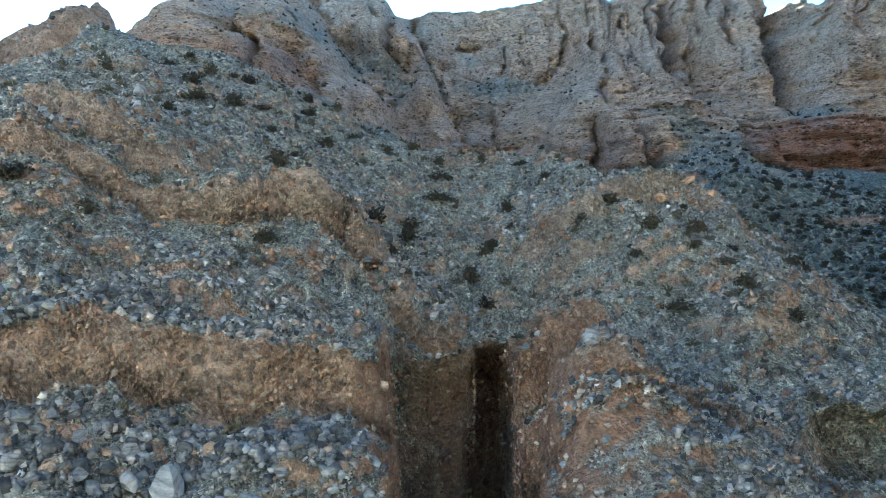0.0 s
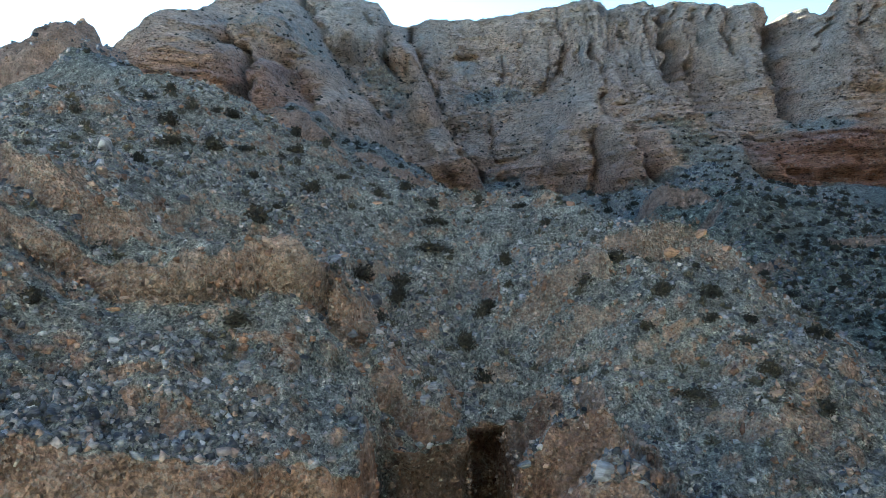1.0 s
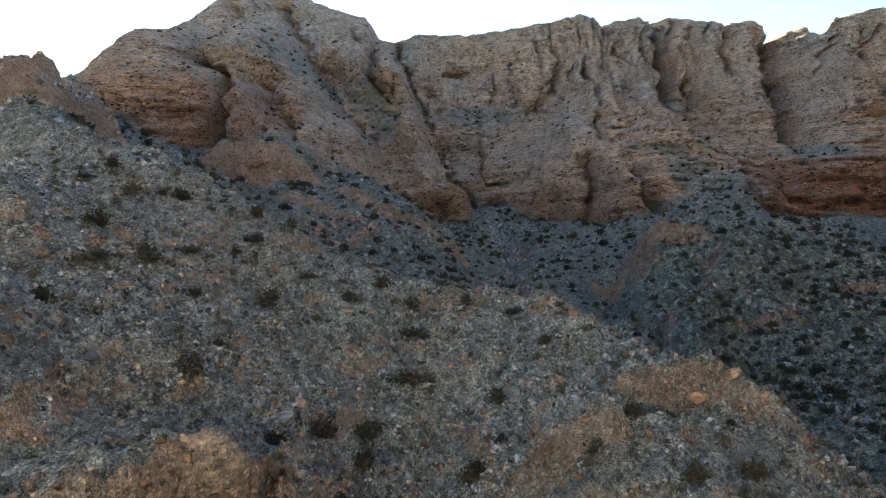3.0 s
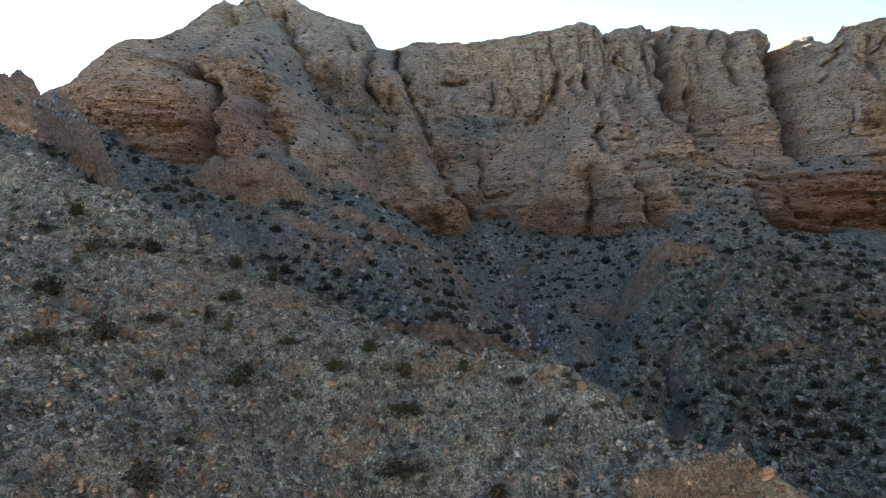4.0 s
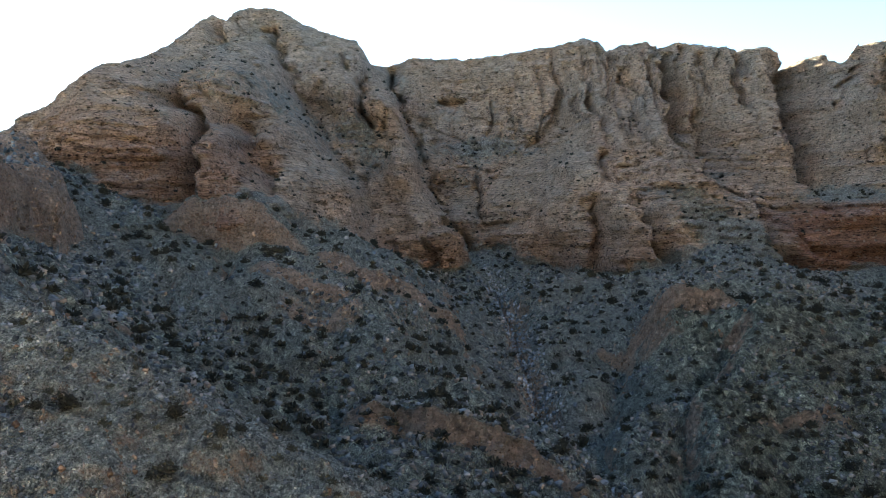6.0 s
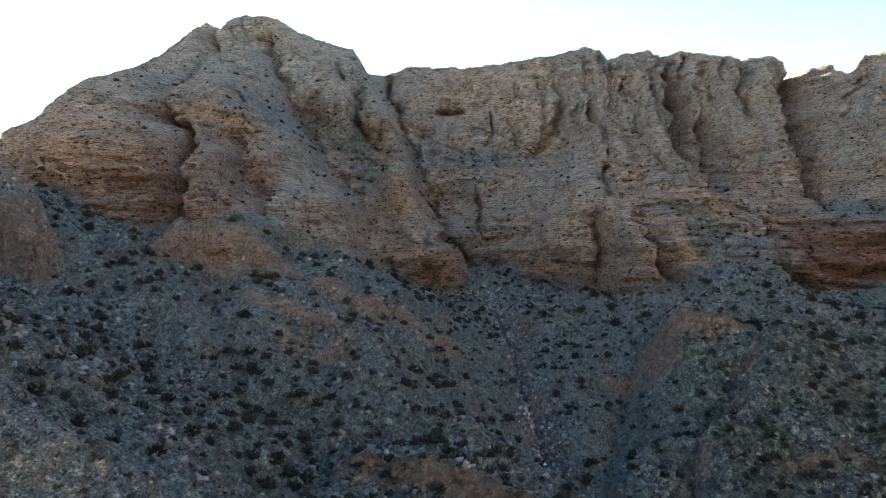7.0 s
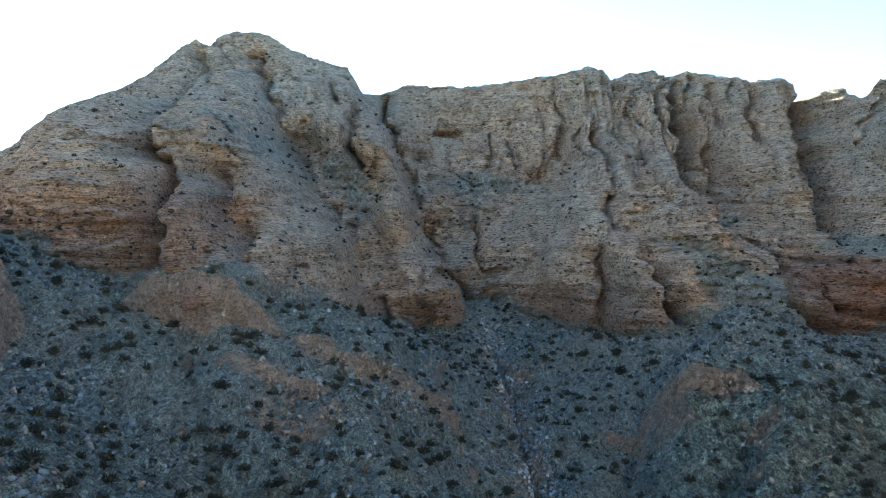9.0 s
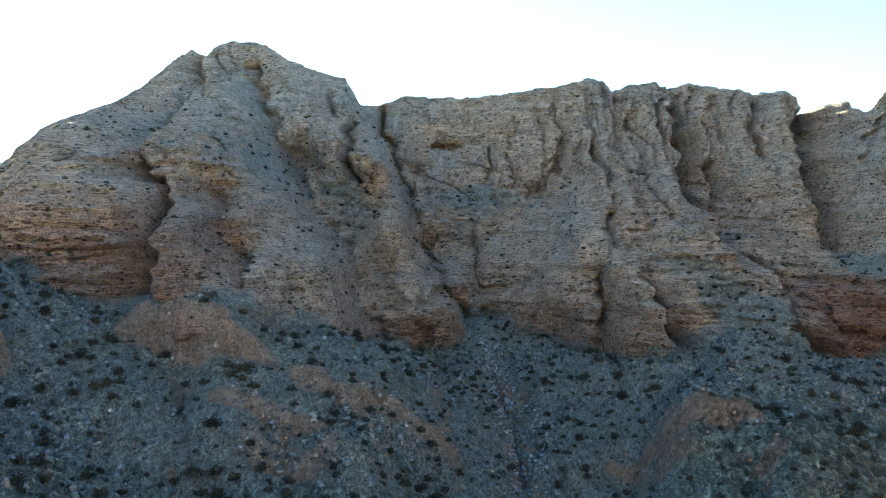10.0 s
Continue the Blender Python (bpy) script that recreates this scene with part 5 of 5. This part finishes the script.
def tufts(name, spots, sizes, leaves, label, material=LEAF):
    """Small shrubs and dry tufts, too many to count."""
    n = len(spots)
    way = chance.normal(0, 1, (n, leaves, 3))
    way[..., 2] = np.abs(way[..., 2]) * 0.9
    way /= np.linalg.norm(way, axis=-1, keepdims=True)
    mid = spots[:, None] + way * (sizes[:, None] * 0.42 * chance.random((n, leaves)) ** 0.5)[..., None]
    a = way + chance.normal(0, 0.5, way.shape)
    b = np.cross(a, chance.normal(0, 1, way.shape))
    a = a / np.linalg.norm(a, axis=-1, keepdims=True) * (sizes * 0.17)[:, None, None]
    b = b / np.linalg.norm(b, axis=-1, keepdims=True) * (sizes * 0.07)[:, None, None]
    v = np.stack([mid + a, mid + b, mid - a, mid - b], 2).reshape(-1, 3)
    count = n * leaves
    me = bpy.data.meshes.new(name)
    me.vertices.add(count * 4)
    me.vertices.foreach_set("co", v.reshape(-1).astype(np.float32))
    me.loops.add(count * 4)
    me.loops.foreach_set("vertex_index", np.arange(count * 4, dtype=np.int32))
    me.polygons.add(count)
    me.polygons.foreach_set("loop_start", np.arange(0, count * 4, 4, dtype=np.int32))
    me.update(calc_edges=True)
    me.materials.append(material)
    return tagged(new(name, me), label, "scrub", kind="stuff")


spots, _ = wild(ground_net, in_valley * (0.45 + smooth(-0.3, 0.5, wave(GX / 10, GY / 10, 180))) * (1 + 0.4 * smooth(104, 84, GY)) * (1 + 0.9 * smooth(20, 32, GX)), 3000)
spots = np.array(scatter(spots, 1.15, 1600, 3000))
tufts("scrub", spots, 0.55 + 1.0 * chance.random(len(spots)) ** 1.3, 64, "small dark shrubs scattered over the far slopes")
spots, _ = wild(ground_net, gentle * (GY > 17) * (GY < 55) * (GX > -24) * (GX < 16) * 1.0, 800)
tufts("dry_tufts", spots, chance.uniform(0.18, 0.65, 800), 46, "small dry olive tufts among the stones", DRY_LEAF)
CX, CZ = cliff_net[..., 0], cliff_net[..., 2]
spots, _ = wild(cliff_net, (CX > -46) * (CX < 84) * (CZ > 22) * (0.1 + cliff_loose) * (CZ < np.interp(CX, SKY_X, SKY_Z) - 1.5), 700)
spots[:, 1] -= 0.1
tufts("ledge_scrub", spots, chance.uniform(0.4, 1.0, 700), 40, "small dark shrubs rooted on the cliff ledges")
